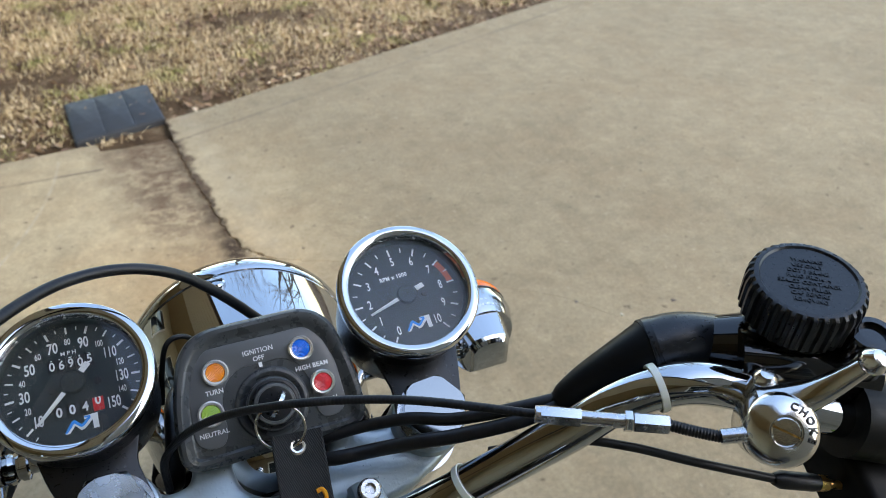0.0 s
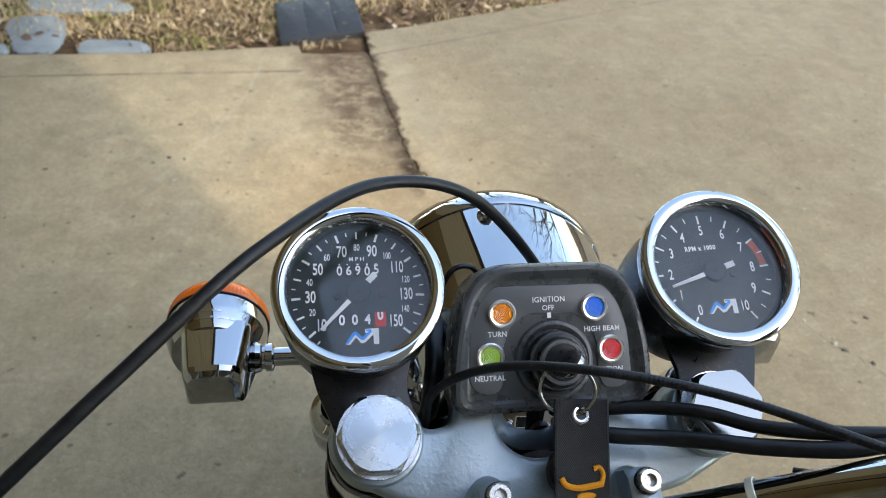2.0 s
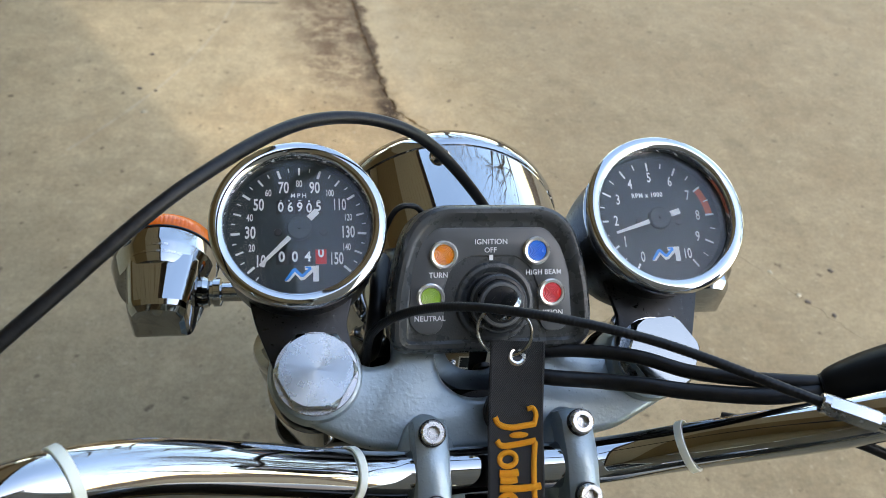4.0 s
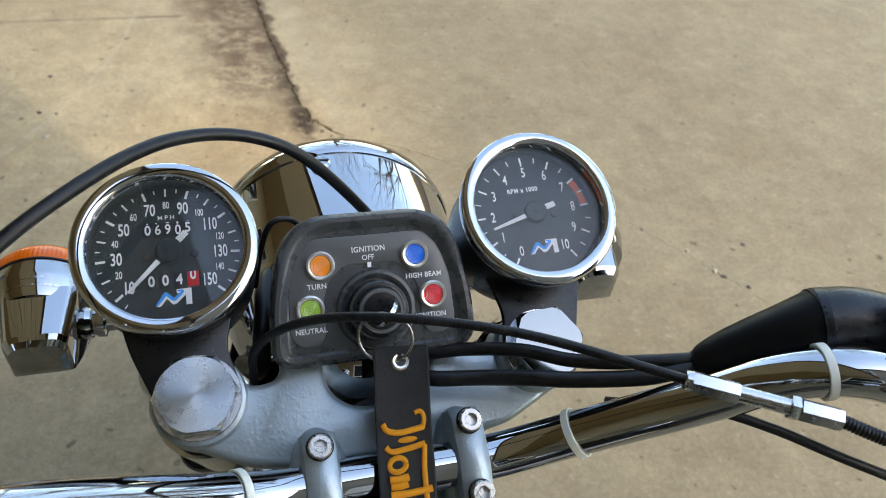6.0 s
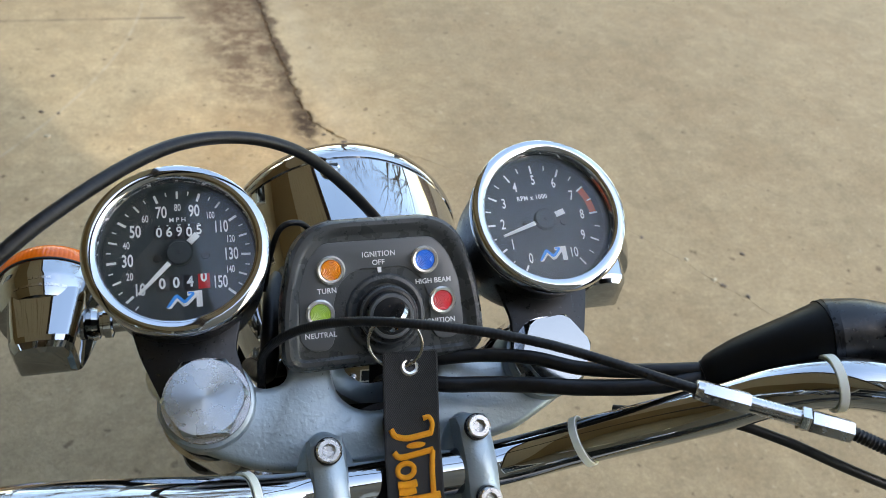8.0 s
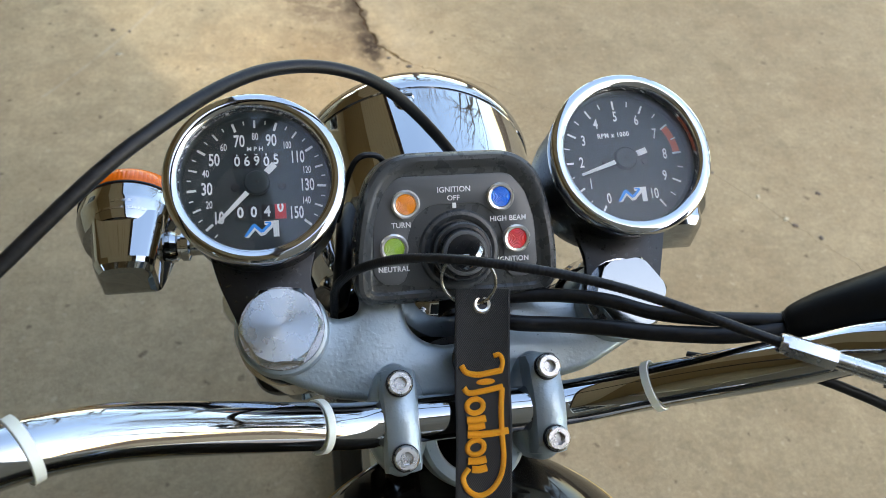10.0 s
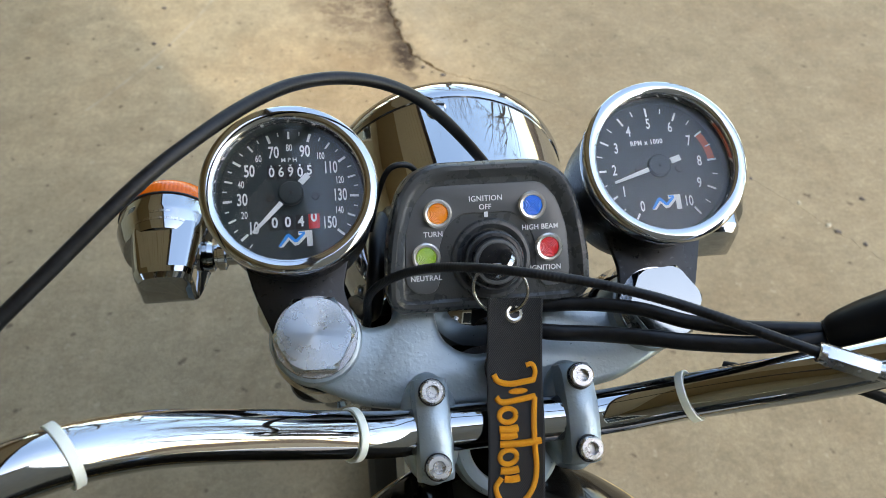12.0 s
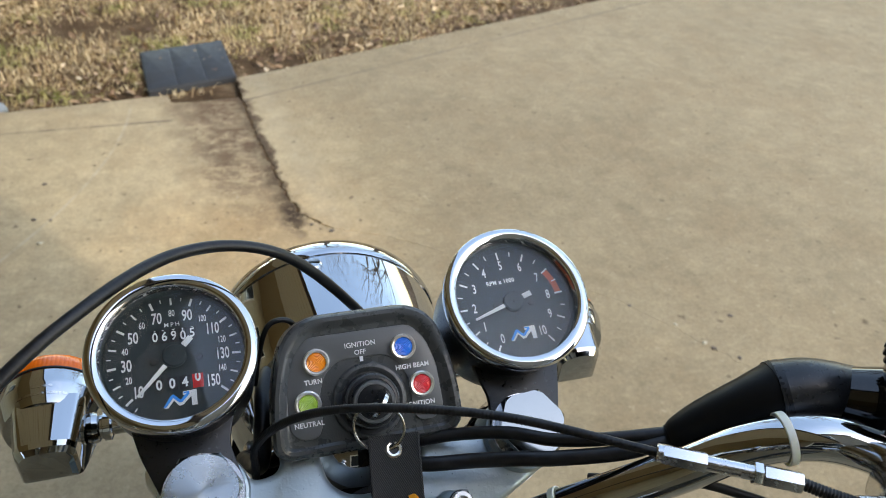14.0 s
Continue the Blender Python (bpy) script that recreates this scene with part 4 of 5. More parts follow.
for bx in (-39.4, 30.4):
    o = [(bx + 14.5 * math.cos(a), -93 + 26.5 * math.sin(a)) for a in (2 * math.pi * i / 40 for i in range(40))]
    part("pedestal", prism(o, -46, -17, 9, steps=5), "cast", yoke)
part("rear_boss", lathe([(19, -42), (20, -39.5), (25, -39), (27, -41), (27.5, -46), (27.5, -62), (19, -62)], 56, flat(0, -104), closed=True), "cast", yoke)
part("steering_stem_cover", lathe([(0, -20), (9, -20.5), (11.5, -22), (12, -29)], 40, flat(cxm + 8, -68)), "black_satin", yoke, "black stem cap")

# handlebar ---------------------------------------------------------------
bar_line = [(-380, -193, 76), (-310, -160, 78), (-240, -121, 80), (-205, -103, 80), (-180, -92, 75), (-156, -87.5, 60), (-132, -87.5, 40), (-88, -91.5, 2), (-60, -94, -14),
            (-36, -94, -17), (-6, -94, -17), (26, -94, -17), (50, -93, -14), (80, -90, 2), (125, -86, 42), (150, -83, 64), (172, -86, 79), (195, -96, 84), (230, -118, 84), (300, -150, 82), (370, -184, 80)]
bar_pts = spline(bar_line, 160)
on_bike("handlebar", sweep(bar_pts, 10.6, 40), "chrome", "bent chrome handlebar tube")


def bar_at(x):
    i = min(range(len(bar_pts)), key=lambda k: abs(bar_pts[k].x - x))
    i = max(1, min(len(bar_pts) - 2, i))
    return bar_pts[i], (bar_pts[i + 1] - bar_pts[i - 1]).normalized()


def cable_tie(x, skew=(0, 0, 0), r=11.3, head=-1.2):
    p, t = bar_at(x)
    m = frame_on(p, t + Vector(skew), (0, 0, 1))
    tie = on_bike("cable_tie", lathe([(r, -1.9), (r + 0.8, -1.7), (r + 0.8, 1.7), (r, 1.9), (r - 0.2, 0)], 56, m, closed=True), "tie", "translucent white nylon cable tie")
    part("tie_head", box(-3, 3, -2.4, 2.4, r - 0.5, r + 5, m=m @ Matrix.Rotation(head, 4, "Z") @ Matrix.Rotation(radians(90), 4, "X"), bevel=0.5), "tie", tie)


cable_tie(80, (-0.12, 0.1, 0), head=-0.2)
cable_tie(163, (0.7, 0.05, 0.0), head=-0.2)
cable_tie(-75, (0.1, 0.12, 0), head=-0.2)
cable_tie(-172, (0.0, 0.3, 0), head=-0.2)

for bx, lift in ((-39.4, 0.3), (30.4, 1.6)):
    prof = [(-118, -20), (-117.5, -9), (-114, -4.5), (-106, -3.5), (-100, -2.2), (-94, -1.6), (-88, -2.2), (-82, -3.5), (-75, -4.5), (-70.5, -9), (-70, -20)]
    bm = bmesh.new()
    rings = []
    for k in (-1, -0.86, -0.5, 0.0, 0.5, 0.86, 1):
        drop = (1 - math.sqrt(max(0.0, 1 - abs(k) ** 3))) * 6
        w = 8.4
        rings.append([bm.verts.new(V(bx + k * w, -94 + lift + (y + 94) * (1 - 0.04 * k * k), max(-20.0, z - drop) if z > -20 else -20)) for y, z in prof])
    for a, b in zip(rings, rings[1:]):
        for i in range(len(prof) - 1):
            bm.faces.new((a[i], a[i + 1], b[i + 1], b[i]))
    bm.faces.new(rings[0])
    bm.faces.new(rings[-1][::-1])
    cl = on_bike("bar_clamp", bm, "cast", "silver handlebar clamp")
    for by in (-77.6 + lift, -110.4 + lift):
        bo = part("bolt", lathe([(2.9, 2.2), (4.8, 2.2), (5.5, 1.5), (5.6, -6), (0, -6)], 40, flat(bx, by, 0)), "bolt", cl, "socket head bolt")
        part("socket", prism(hexagon(3.0), -3.2, -1.2, m=flat(bx, by, 0)), "bolt", bo)
        ring_bm = bmesh.new()
        inner = [ring_bm.verts.new(V(bx + a, by + b, 2.2)) for a, b in hexagon(3.0)]
        low = [ring_bm.verts.new(V(bx + a, by + b, -1.2)) for a, b in hexagon(3.0)]
        for i in range(6):
            ring_bm.faces.new((inner[i], inner[(i + 1) % 6], low[(i + 1) % 6], low[i]))
        part("socket_wall", ring_bm, "steel", bo, smooth=False)
        part("recess", lathe([(5.6, -1.5), (6.1, -1.4), (6.3, -2.6), (5.6, -3.2)], 36, flat(bx, by, 0)), "black_satin", cl)

# instrument console ----------------------------------------------------------
CON = Matrix.Translation(V(-6.6, -4.0, 1.6)) @ Matrix.Rotation(radians(19), 4, "X")


def con_outline(k):
    return rounded([(-48.5 - k, -39 - k), (49 + k, -39 - k), (48.5 + k, -6), (38 + k, 31.5 + k), (-37 - k, 31.5 + k), (-47.5 - k, -6)], [12 + k, 12 + k, 34, 34 + k, 34 + k, 34], 9)


bm = bmesh.new()
levels = [(-3, -40), (0.5, -28), (1.0, -4), (0.4, 1.5), (-1.0, 3.2), (-3.0, 3.4), (-5.0, 2.2), (-6.4, 0.0), (-7.6, -0.6), (-10, -0.8)]
rings = [[bm.verts.new(CON @ V(x, y, h - 9 * max(0.0, (-y - 24) / 16) ** 2)) for x, y in con_outline(k)] for k, h in levels]
for a, b in zip(rings, rings[1:]):
    for i in range(len(a)):
        j = (i + 1) % len(a)
        bm.faces.new((a[i], a[j], b[j], b[i]))
bm.faces.new(rings[-1])
bm.faces.new(rings[0][::-1])
console = on_bike("warning_light_console", bm, "console", "grained dark grey plastic console with warning lights and ignition switch")
o = [(40, -24), (35, -29), (26, -29), (23, -22), (24, -10), (20, 2), (12, 8)]
o = [(-39, -1), (-34.5, 13), (-27, 21.5), (27, 21.5), (34.5, 13), (39, -1)] + o + [(-x, y) for x, y in reversed(o)]
part("panel", prism(rounded(o, 4), -1.2, 0.0, 0.5, CON), "console_panel", console, "smooth recessed lamp panel")


def on_con(x, y, z=0.0):
    return CON @ Matrix.Translation(V(x, y, z))


for lx, ly, col, word, wx, wy in ((-23.4, 8.8, "amber", "TURN", -25.8, -1.0), (-29.8, -11.4, "green", "NEUTRAL", -30.2, -21.6), (22.2, 10.2, "blue", "HIGH BEAM", 26.0, -0.4), (29.6, -10.2, "red", "IGNITION", 28.0, -20.2)):
    lamp = part("warning_lamp", lathe([(0, 1.4), (4.7, 1.4), (4.95, 2.3), (6.0, 2.5), (6.8, 1.7), (7.0, -0.6)], 44, on_con(lx, ly)), "lamp_ring", console, "pale metal lamp ring")
    prof = [(0, 2.3)]
    for i in range(1, 14):
        prof.append((i * 0.355, 2.3 - 0.0025 * i * i + (0.12 if i % 2 else -0.04)))
    part("lens", lathe(prof + [(4.75, 1.2)], 36, on_con(lx, ly)), col, lamp, {"amber": "amber", "green": "green", "blue": "blue", "red": "red"}[col] + " ribbed lens")
    lettering(word, 3.5, "print", console, on_con(wx, wy, 0.05), "lettering", squeeze=0.95, spread=1.05, bold=0.02)
lettering("IGNITION", 3.7, "print", console, on_con(0.0, 14.6, 0.05), "lettering", squeeze=0.95, spread=1.05)
lettering("OFF", 3.5, "print", console, on_con(-0.4, 10.6, 0.05), "lettering")
part("off_mark", box(-1.0, 0.8, 5.8, 8.4, -0.2, 0.1, m=CON), "print", console, smooth=False)
SW = (1.6, -14.3)
part("switch_dish", lathe([(19.5, -0.6), (18.6, 0.9), (17.0, 1.2), (15.4, 0.4), (14.2, -1.4), (10, -2.2)], 56, on_con(*SW)), "console", console)
sw = part("ignition_switch", lathe([(13.6, -2), (13.6, 7.5), (13.0, 8.6), (11.6, 8.9), (11.2, 8.0), (10.8, 12.0), (10.2, 13.2), (8.4, 13.6), (0, 13.4)], 56, on_con(*SW)), "black_satin", console, "black ignition barrel")
part("switch_collar", lathe([(10.9, 8.4), (13.2, 8.7), (13.9, 7.9), (13.9, 6.4)], 56, on_con(*SW)), "console", sw)
part("barrel_ring", lathe([(8.6, 13.3), (8.9, 14.0), (10.3, 13.9), (10.7, 13.0), (10.7, 11.5)], 56, on_con(*SW)), "console_panel", sw, "grey barrel face ring")
part("slot", box(-1.2, 1.2, -5, 5, 13.2, 13.8, m=on_con(*SW) @ Matrix.Rotation(0.9, 4, "Z")), "drum", sw)

# headlamp ---------------------------------------------------------------------
HL = Matrix.Translation((-0.0045, 0, 0.977)) @ Matrix.Rotation(radians(-90), 4, "X")
shell = part("headlamp", lathe([(0, -30), (24, -26), (44, -12), (60, 10), (68, 34), (74, 62), (77.0, 90), (77.8, 108), (78.0, 119)], 96), "chrome", bike, "large chrome headlamp shell", HL)
part("rim", lathe([(77.8, 116.5), (78.8, 117.0), (79.6, 118.6), (79.8, 121), (79.2, 126), (77.6, 131.5), (75.0, 136.5), (71.5, 140.5), (68, 141), (67, 136)], 96), "chrome", shell, "chrome headlamp rim")
part("lens", lathe([(0, 156), (40, 151), (60, 145), (68, 140)], 64), "window_glass", shell, "clear headlamp lens")
part("screw", lathe([(0, 81.0), (4.4, 80.6), (5.8, 79.4), (6.2, 77.6), (6.2, 73)], 28, Matrix.Translation(V(-11, 0, 107)) @ Matrix.Rotation(radians(90), 4, "X")), "chrome", shell, "slotted screw")
part("slot", box(-4.6, 4.6, -0.7, 0.7, 80.2, 81.2, m=Matrix.Translation(V(-11, 0, 107)) @ Matrix.Rotation(radians(90), 4, "X")), "drum", shell)


# turn signals ---------------------------------------------------------------------
def indicator(side):
    fwd = Matrix.Translation((-0.006 + side * 0.176, 0.105, 0.970)) @ Matrix.Rotation(radians(-90), 4, "X")
    body = part("turn_signal", lathe([(0, 0), (30, 0), (31.2, -1), (31.4, -10), (30.9, -12), (27.0, -21.5), (25.6, -24), (0, -25)], 72), "chrome", bike, "chrome turn signal with amber lens on a chrome stalk", fwd)
    prof = [(31.5, 0.6), (31.9, 3.5), (31.4, 9), (29, 13.5), (20, 17), (0, 18.5)]
    lens = lathe(prof, 240)
    for v in lens.verts:
        if 0.002 < v.co.z < 0.012:
            k = 1 + 0.006 * math.cos(80 * math.atan2(v.co.y, v.co.x))
            v.co.x, v.co.y = v.co.x * k, v.co.y * k
    part("lens", lens, "indicator_amber", body, "ribbed amber plastic lens")
    part("seal", lathe([(31.2, -0.8), (32.0, -0.4), (32.0, 0.6), (31.2, 1.0)], 56, closed=True), "rubber", body)
    bm = bmesh.new()
    rings = []
    long, wide, inward = (0.97, 0.86, 2.2) if side < 0 else (0.8, 0.82, 4.5)
    for h, w, top, low in ((-18, 24.2, 23.6, 22), (-24, 23.9, 22.4, 20), (-40, 21.4, 19.2, 15.5), (-49, 20.0, 17.4, 12), (-52, 19.0, 15.8, 11), (-54.5, 17.0, 13.0, 9), (-55.5, 13.5, 9.6, 6)):
        c = 4.5
        h, w = -18 + (h + 18) * long, w * wide
        e = w - c * 0.8
        crown = [(e * k, top + 1.7 * (1 - k * k)) for k in (0.86, 0.6, 0.3, 0.0, -0.3, -0.6, -0.86)]
        o = rounded([(-w, -low), (w, -low), (w, top - c), (e, top), *crown, (-e, top), (-w, top - c)], 1.2, 3)
        rings.append([bm.verts.new(V(-side * (x + inward), -y, h)) for x, y in o])
    for a, b in zip(rings, rings[1:]):
        for i in range(len(a)):
            j = (i + 1) % len(a)
            bm.faces.new((a[i], a[j], b[j], b[i]))
    bm.faces.new(rings[-1])
    bm.faces.new(rings[0][::-1])
    part("housing", bm, "chrome", body, "faceted chrome housing", angle=14)
    # rows of stamped maker's writing, as plain bars on the shoulder
    for h, r, spans in ((-14.2, 30.1, ((-11, -6), (-4.5, 0), (1.5, 6), (7.5, 12))), (-18.4, 28.4, ((-30, -22), (-19, 4), (7, 22), (24, 30)))):
        bm = bmesh.new()
        for a0, a1 in spans:
            ring = []
            for i in range(7):
                a = radians(a0 + (a1 - a0) * i / 6)
                ring.append([bm.verts.new(V((r + d) * math.sin(a), -(r + d) * math.cos(a), h + e)) for e, d in ((0.7, 0.42), (-0.7, -0.22))])
            for p, q in zip(ring, ring[1:]):
                bm.faces.new((p[0], q[0], q[1], p[1]))
        part("maker_mark", bm, "steel", body, smooth=False)
    part("stalk", sweep([(-side * 20, 0, -27), (-side * 120, 0, -27)], 6.0, 24), "chrome", body, "chrome stalk")
    mx = Matrix.Translation(V(-side * 24, 0, -27)) @ Matrix.Rotation(radians(-side * 90), 4, "Y")
    part("stalk_nut", lathe([(0, -2), (9, -2), (10, 1), (9, 4), (7.5, 5), (7.5, 6.5), (9, 7), (9, 11), (6.5, 12)], 32, mx), "chrome", body)


indicator(-1)
indicator(1)


# cables ----------------------------------------------------------------------
def cable(name, pts, r, label, mat="rubber", n=60, ribs=0, depth=0.07):
    if ribs:
        line = spline(pts, ribs * 4)
        bm = sweep(line, lambda u: r * (1 + depth * math.cos(u * ribs * 2 * math.pi)), 12)
    else:
        bm = sweep(spline(pts, n), r, 16)
    return on_bike(name, bm, mat, label, angle=80)


cable("clutch_cable", [(-236, -73, 46), (-187, -28, 56), (-137, 20.2, 56), (-89, 59.5, 33), (-40, 64.5, 9), (5, 47, -46), (20, 40, -90)], 3.05, "thick black rubber clutch cable arching over the gauges", ribs=210, depth=0.006)
fc = on_bike("cable_ferrule", lathe([(0, -3), (4.6, -3), (4.8, -2), (4.8, 14), (4.2, 15), (4.2, 34), (5.6, 34.5), (5.6, 40), (2.4, 41), (2.4, 70), (0, 70)], 28, frame_on((-233, -70.4, 46.5), (-50, -46, -8))), "steel", "bright steel ferrule on the clutch cable")
cable("choke_cable", [(-66, -60, -75), (-65, -38, -42), (-62, -27, -13), (-41, -25, 20), (-6, -33, 43), (45, -50, 58), (99.7, -79.7, 78.3)], 2.15, "thin ribbed black choke cable crossing the console", ribs=190, depth=0.035)
ad = [Vector((99.7, -79.7, 78.4)), Vector((149.4, -104.2, 93.9))]
ax = (ad[1] - ad[0]).normalized()
adj = on_bike("cable_adjuster", lathe([(0, -2.4), (3.5, -2.4), (3.9, -1.9), (3.9, 0.6), (3.3, 1.0), (3.3, 40), (0, 40)], 28, frame_on(ad[0], ax)), "steel", "bright steel barrel cable adjuster")
part("hexagon_sleeve", prism(hexagon(4.5, 0.3), 0.4, 18.4, 0.5, frame_on(ad[0], ax)), "steel", adj)
part("lock_nut", prism(hexagon(4.9), 37.5, 41.0, 0.4, frame_on(ad[0], ax)), "worn_chrome", adj)
part("sleeve", prism(hexagon(4.6, 0.3), 41.4, 57, 0.8, frame_on(ad[0], ax)), "steel", adj)
e0 = ad[0] + ax * 56
cable("choke_cable", [tuple(e0), (158, -111, 97), (167.8, -117.6, 100.5)], 2.6, "short ribbed black cable end at the choke lever", ribs=18, depth=0.10)
cable("throttle_cable", [(8, -20, -50), (12, -38, -28), (20, -39.5, -19), (40, -41.5, -11), (61.4, -47.5, 2), (79, -56.5, 13), (94, -61.5, 23), (112, -65, 31), (130.6, -67.7, 37.6)], 3.4, "black rubber cable from console to brake boot")
cable("wiring_sleeve", [(8, -30, -52), (12, -46, -24), (17.8, -52.9, -12), (41.7, -57.1, -4.2), (61.7, -62.0, 8), (79, -66.5, 16), (108, -71.5, 30), (129.8, -70.5, 36.9)], 3.9, "black sleeved wiring under the cables")
cable("throttle_cable", [(95, -78, 10), (125, -90, 42), (150, -103, 50), (180, -121, 52), (218, -141.6, 52)], 2.3, "thin black cable below the handlebar")
fe = Vector((218, -141.6, 52))
fd = Vector((27, -11, 0)).normalized()
end = on_bike("cable_end", lathe([(0, -2), (3.0, -2), (4.6, 2), (4.6, 20), (4.0, 23), (0, 23)], 24, frame_on(fe, fd)), "rubber", "black rubber sleeve on a cable end")
part("brass_nut", prism(hexagon(4.3), 23, 28, 0.4, frame_on(fe, fd)), "brass", end, "brass nut")
part("brass_rod", lathe([(2.4, 28), (2.4, 44), (0, 44)], 20, frame_on(fe, fd)), "brass", end)

# brake master cylinder -----------------------------------------------------------
cap_axis = Vector((-0.10, 0.36, 0.93)).normalized()
cap_c = Vector((233, -67.5, 121))
boot = on_bike("brake_boot", sweep(spline([(130, -70, 36.5), (134, -69.4, 39), (146, -67, 46), (164, -64.5, 58), (178, -63, 65)], 24), lambda u: 6.6 + 9.4 * max(0, u - 0.06) / 0.94, 32), "boot", "black rubber boot on the brake cylinder")
part("lip", sweep([(176.2, -63.2, 64.2), (177.8, -63.1, 64.9)], 16.35, 40), "boot", boot)
cyl = on_bike("master_cylinder", sweep(spline([(174, -63, 64.0), (192, -65, 68), (222, -76, 68), (264, -96, 72)], 24), 15.9, 32), "black_satin", "satin black brake master cylinder")
part("neck_ring", sweep([(224, -77.2, 68), (231, -80.6, 68.6)], 17.2, 32), "black_satin", cyl)
part("collar", sweep([(176.4, -63, 64.2), (179.6, -63.4, 65.8)], 16.4, 32), "black_satin", cyl)
mc = frame_on(cap_c, cap_axis)
part("reservoir", lathe([(0, -52), (20, -50), (22, -30), (24, -20), (24, -8)], 40, mc), "black_gloss", cyl, "black brake fluid reservoir")
n = 34
bm = bmesh.new()
rings = []
for h, r0, ridge in ((-19, 25.3, 0), (-18, 26.0, 0.9), (-2, 26.4, 0.9), (2.0, 25.8, 0.6), (3.4, 24.6, 0.1)):
    rings.append([bm.verts.new(mc @ V((r0 + (ridge if (i % 6) in (1, 2, 3) else -ridge)) * math.cos(2 * math.pi * i / (n * 6)), (r0 + (ridge if (i % 6) in (1, 2, 3) else -ridge)) * math.sin(2 * math.pi * i / (n * 6)), h)) for i in range(n * 6)])
for a, b in zip(rings, rings[1:]):
    for i in range(n * 6):
        j = (i + 1) % (n * 6)
        bm.faces.new((a[i], a[j], b[j], b[i]))
bm.faces.new(rings[0][::-1])
c_prev = rings[-1]
for r0, h in ((22.5, 3.6), (21.6, 2.6), (20.8, 2.6)):
    cur = [bm.verts.new(mc @ V(r0 * math.cos(2 * math.pi * i / (n * 6)), r0 * math.sin(2 * math.pi * i / (n * 6)), h)) for i in range(n * 6)]
    for i in range(n * 6):
        j = (i + 1) % (n * 6)
        bm.faces.new((c_prev[i], c_prev[j], cur[j], cur[i]))
    c_prev = cur
bm.faces.new(c_prev)
cap = part("reservoir_cap", bm, "black_satin", cyl, "ridged black screw cap with moulded warning text")
for i, row in enumerate(("WARNING", "USE ONLY", "DOT 3 BRAKE", "FLUID FROM A", "SEALED CONTAINER", "CLEAN FILLER", "CAP BEFORE", "REMOVING")):
    lettering(row, 3.3, "black_satin", cap, mc @ Matrix.Rotation(radians(-36), 4, "Z") @ Matrix.Translation(V(0, 13.0 - 3.8 * i, 2.7)), "moulded_lettering", depth=0.35, squeeze=0.9)

part("casting", sweep(spline([(203, -70, 68), (224, -80, 78), (246, -92, 90)], 14), lambda u: 15 + 6 * u, 32), "black_gloss", cyl, "black cylinder casting")
part("perch", sweep(spline([(206, -84, 84), (232, -98, 92), (262, -112, 92)], 12), 15, 28), "black_gloss", cyl, "black lever perch")
part("pivot_knob", lathe([(0, -22), (11, -22), (11, -2), (10, 0), (6.5, 0.4), (6, -2), (0, -2)], 36, frame_on((247, -99, 126), (-0.1, 0.36, 0.93))), "black_gloss", cyl, "round black lever pivot")

# choke lever -------------------------------------------------------------------
ck_c = Vector((188.6, -123.2, 110))
ck_axis = Vector((-0.42, -0.25, 0.87)).normalized()
ck = frame_on(ck_c, ck_axis)
choke = on_bike("choke_lever", lathe([(0, -26), (14, -26), (16.2, -20), (16.7, -6), (16.3, -0.5), (15.0, 2.6), (12, 4.8), (7.2, 6.2), (7.0, 5.4), (0, 5.6)], 64, ck), "worn_chrome", "worn chrome thumb choke lever on the handlebar")
scr = part("screw", lathe([(0, 6.6), (5.6, 6.4), (6.5, 5.6)], 36, ck), "worn_chrome", choke)
part("slot", box(-6, 6, -0.45, 0.45, 6.3, 6.72, m=ck @ Matrix.Rotation(radians(-48), 4, "Z")), "brass", scr)
for i, ch in enumerate("CHOKE"):
    a = radians(46 - 22 * i)
    lm = ck @ Matrix.Translation(V(11.2 * math.cos(a), 11.2 * math.sin(a), 5.0)) @ Matrix.Rotation(a - math.pi / 2, 4, "Z") @ Matrix.Rotation(radians(-24), 4, "X")
    lettering(ch, 4.8, "drum", choke, lm, "lettering", depth=0.5, bold=0.02)
ball = Vector((221, -112, 142))
st = Vector(ck_c) + Vector((4, 11, -7))
part("lever_arm", sweep(spline([tuple(st), tuple(st * 0.5 + ball * 0.5 + Vector((2, -2, -3))), tuple(ball)], 16), lambda u: 12.5 - 8.9 * u ** 0.55, 24), "worn_chrome", choke)
part("ball", lathe([(0, -6.2), (3.6, -5), (6, -1.5), (6, 1.5), (3.6, 5), (0, 6.2)], 32, Matrix.Translation(ball * mm)), "worn_chrome", choke)
part("pivot_boss", lathe([(0, 7), (3.0, 6.6), (5.4, 4.2), (6.2, 0.5), (6.4, -14)], 32, frame_on((198, -101, 103), (-0.1, 0.35, 0.93))), "worn_chrome", choke)
part("cable_stop", lathe([(0, 0), (3.4, 0), (3.4, 12), (0, 12)], 20, frame_on((166, -116.5, 100), (0.85, -0.25, 0.35))), "steel", choke)

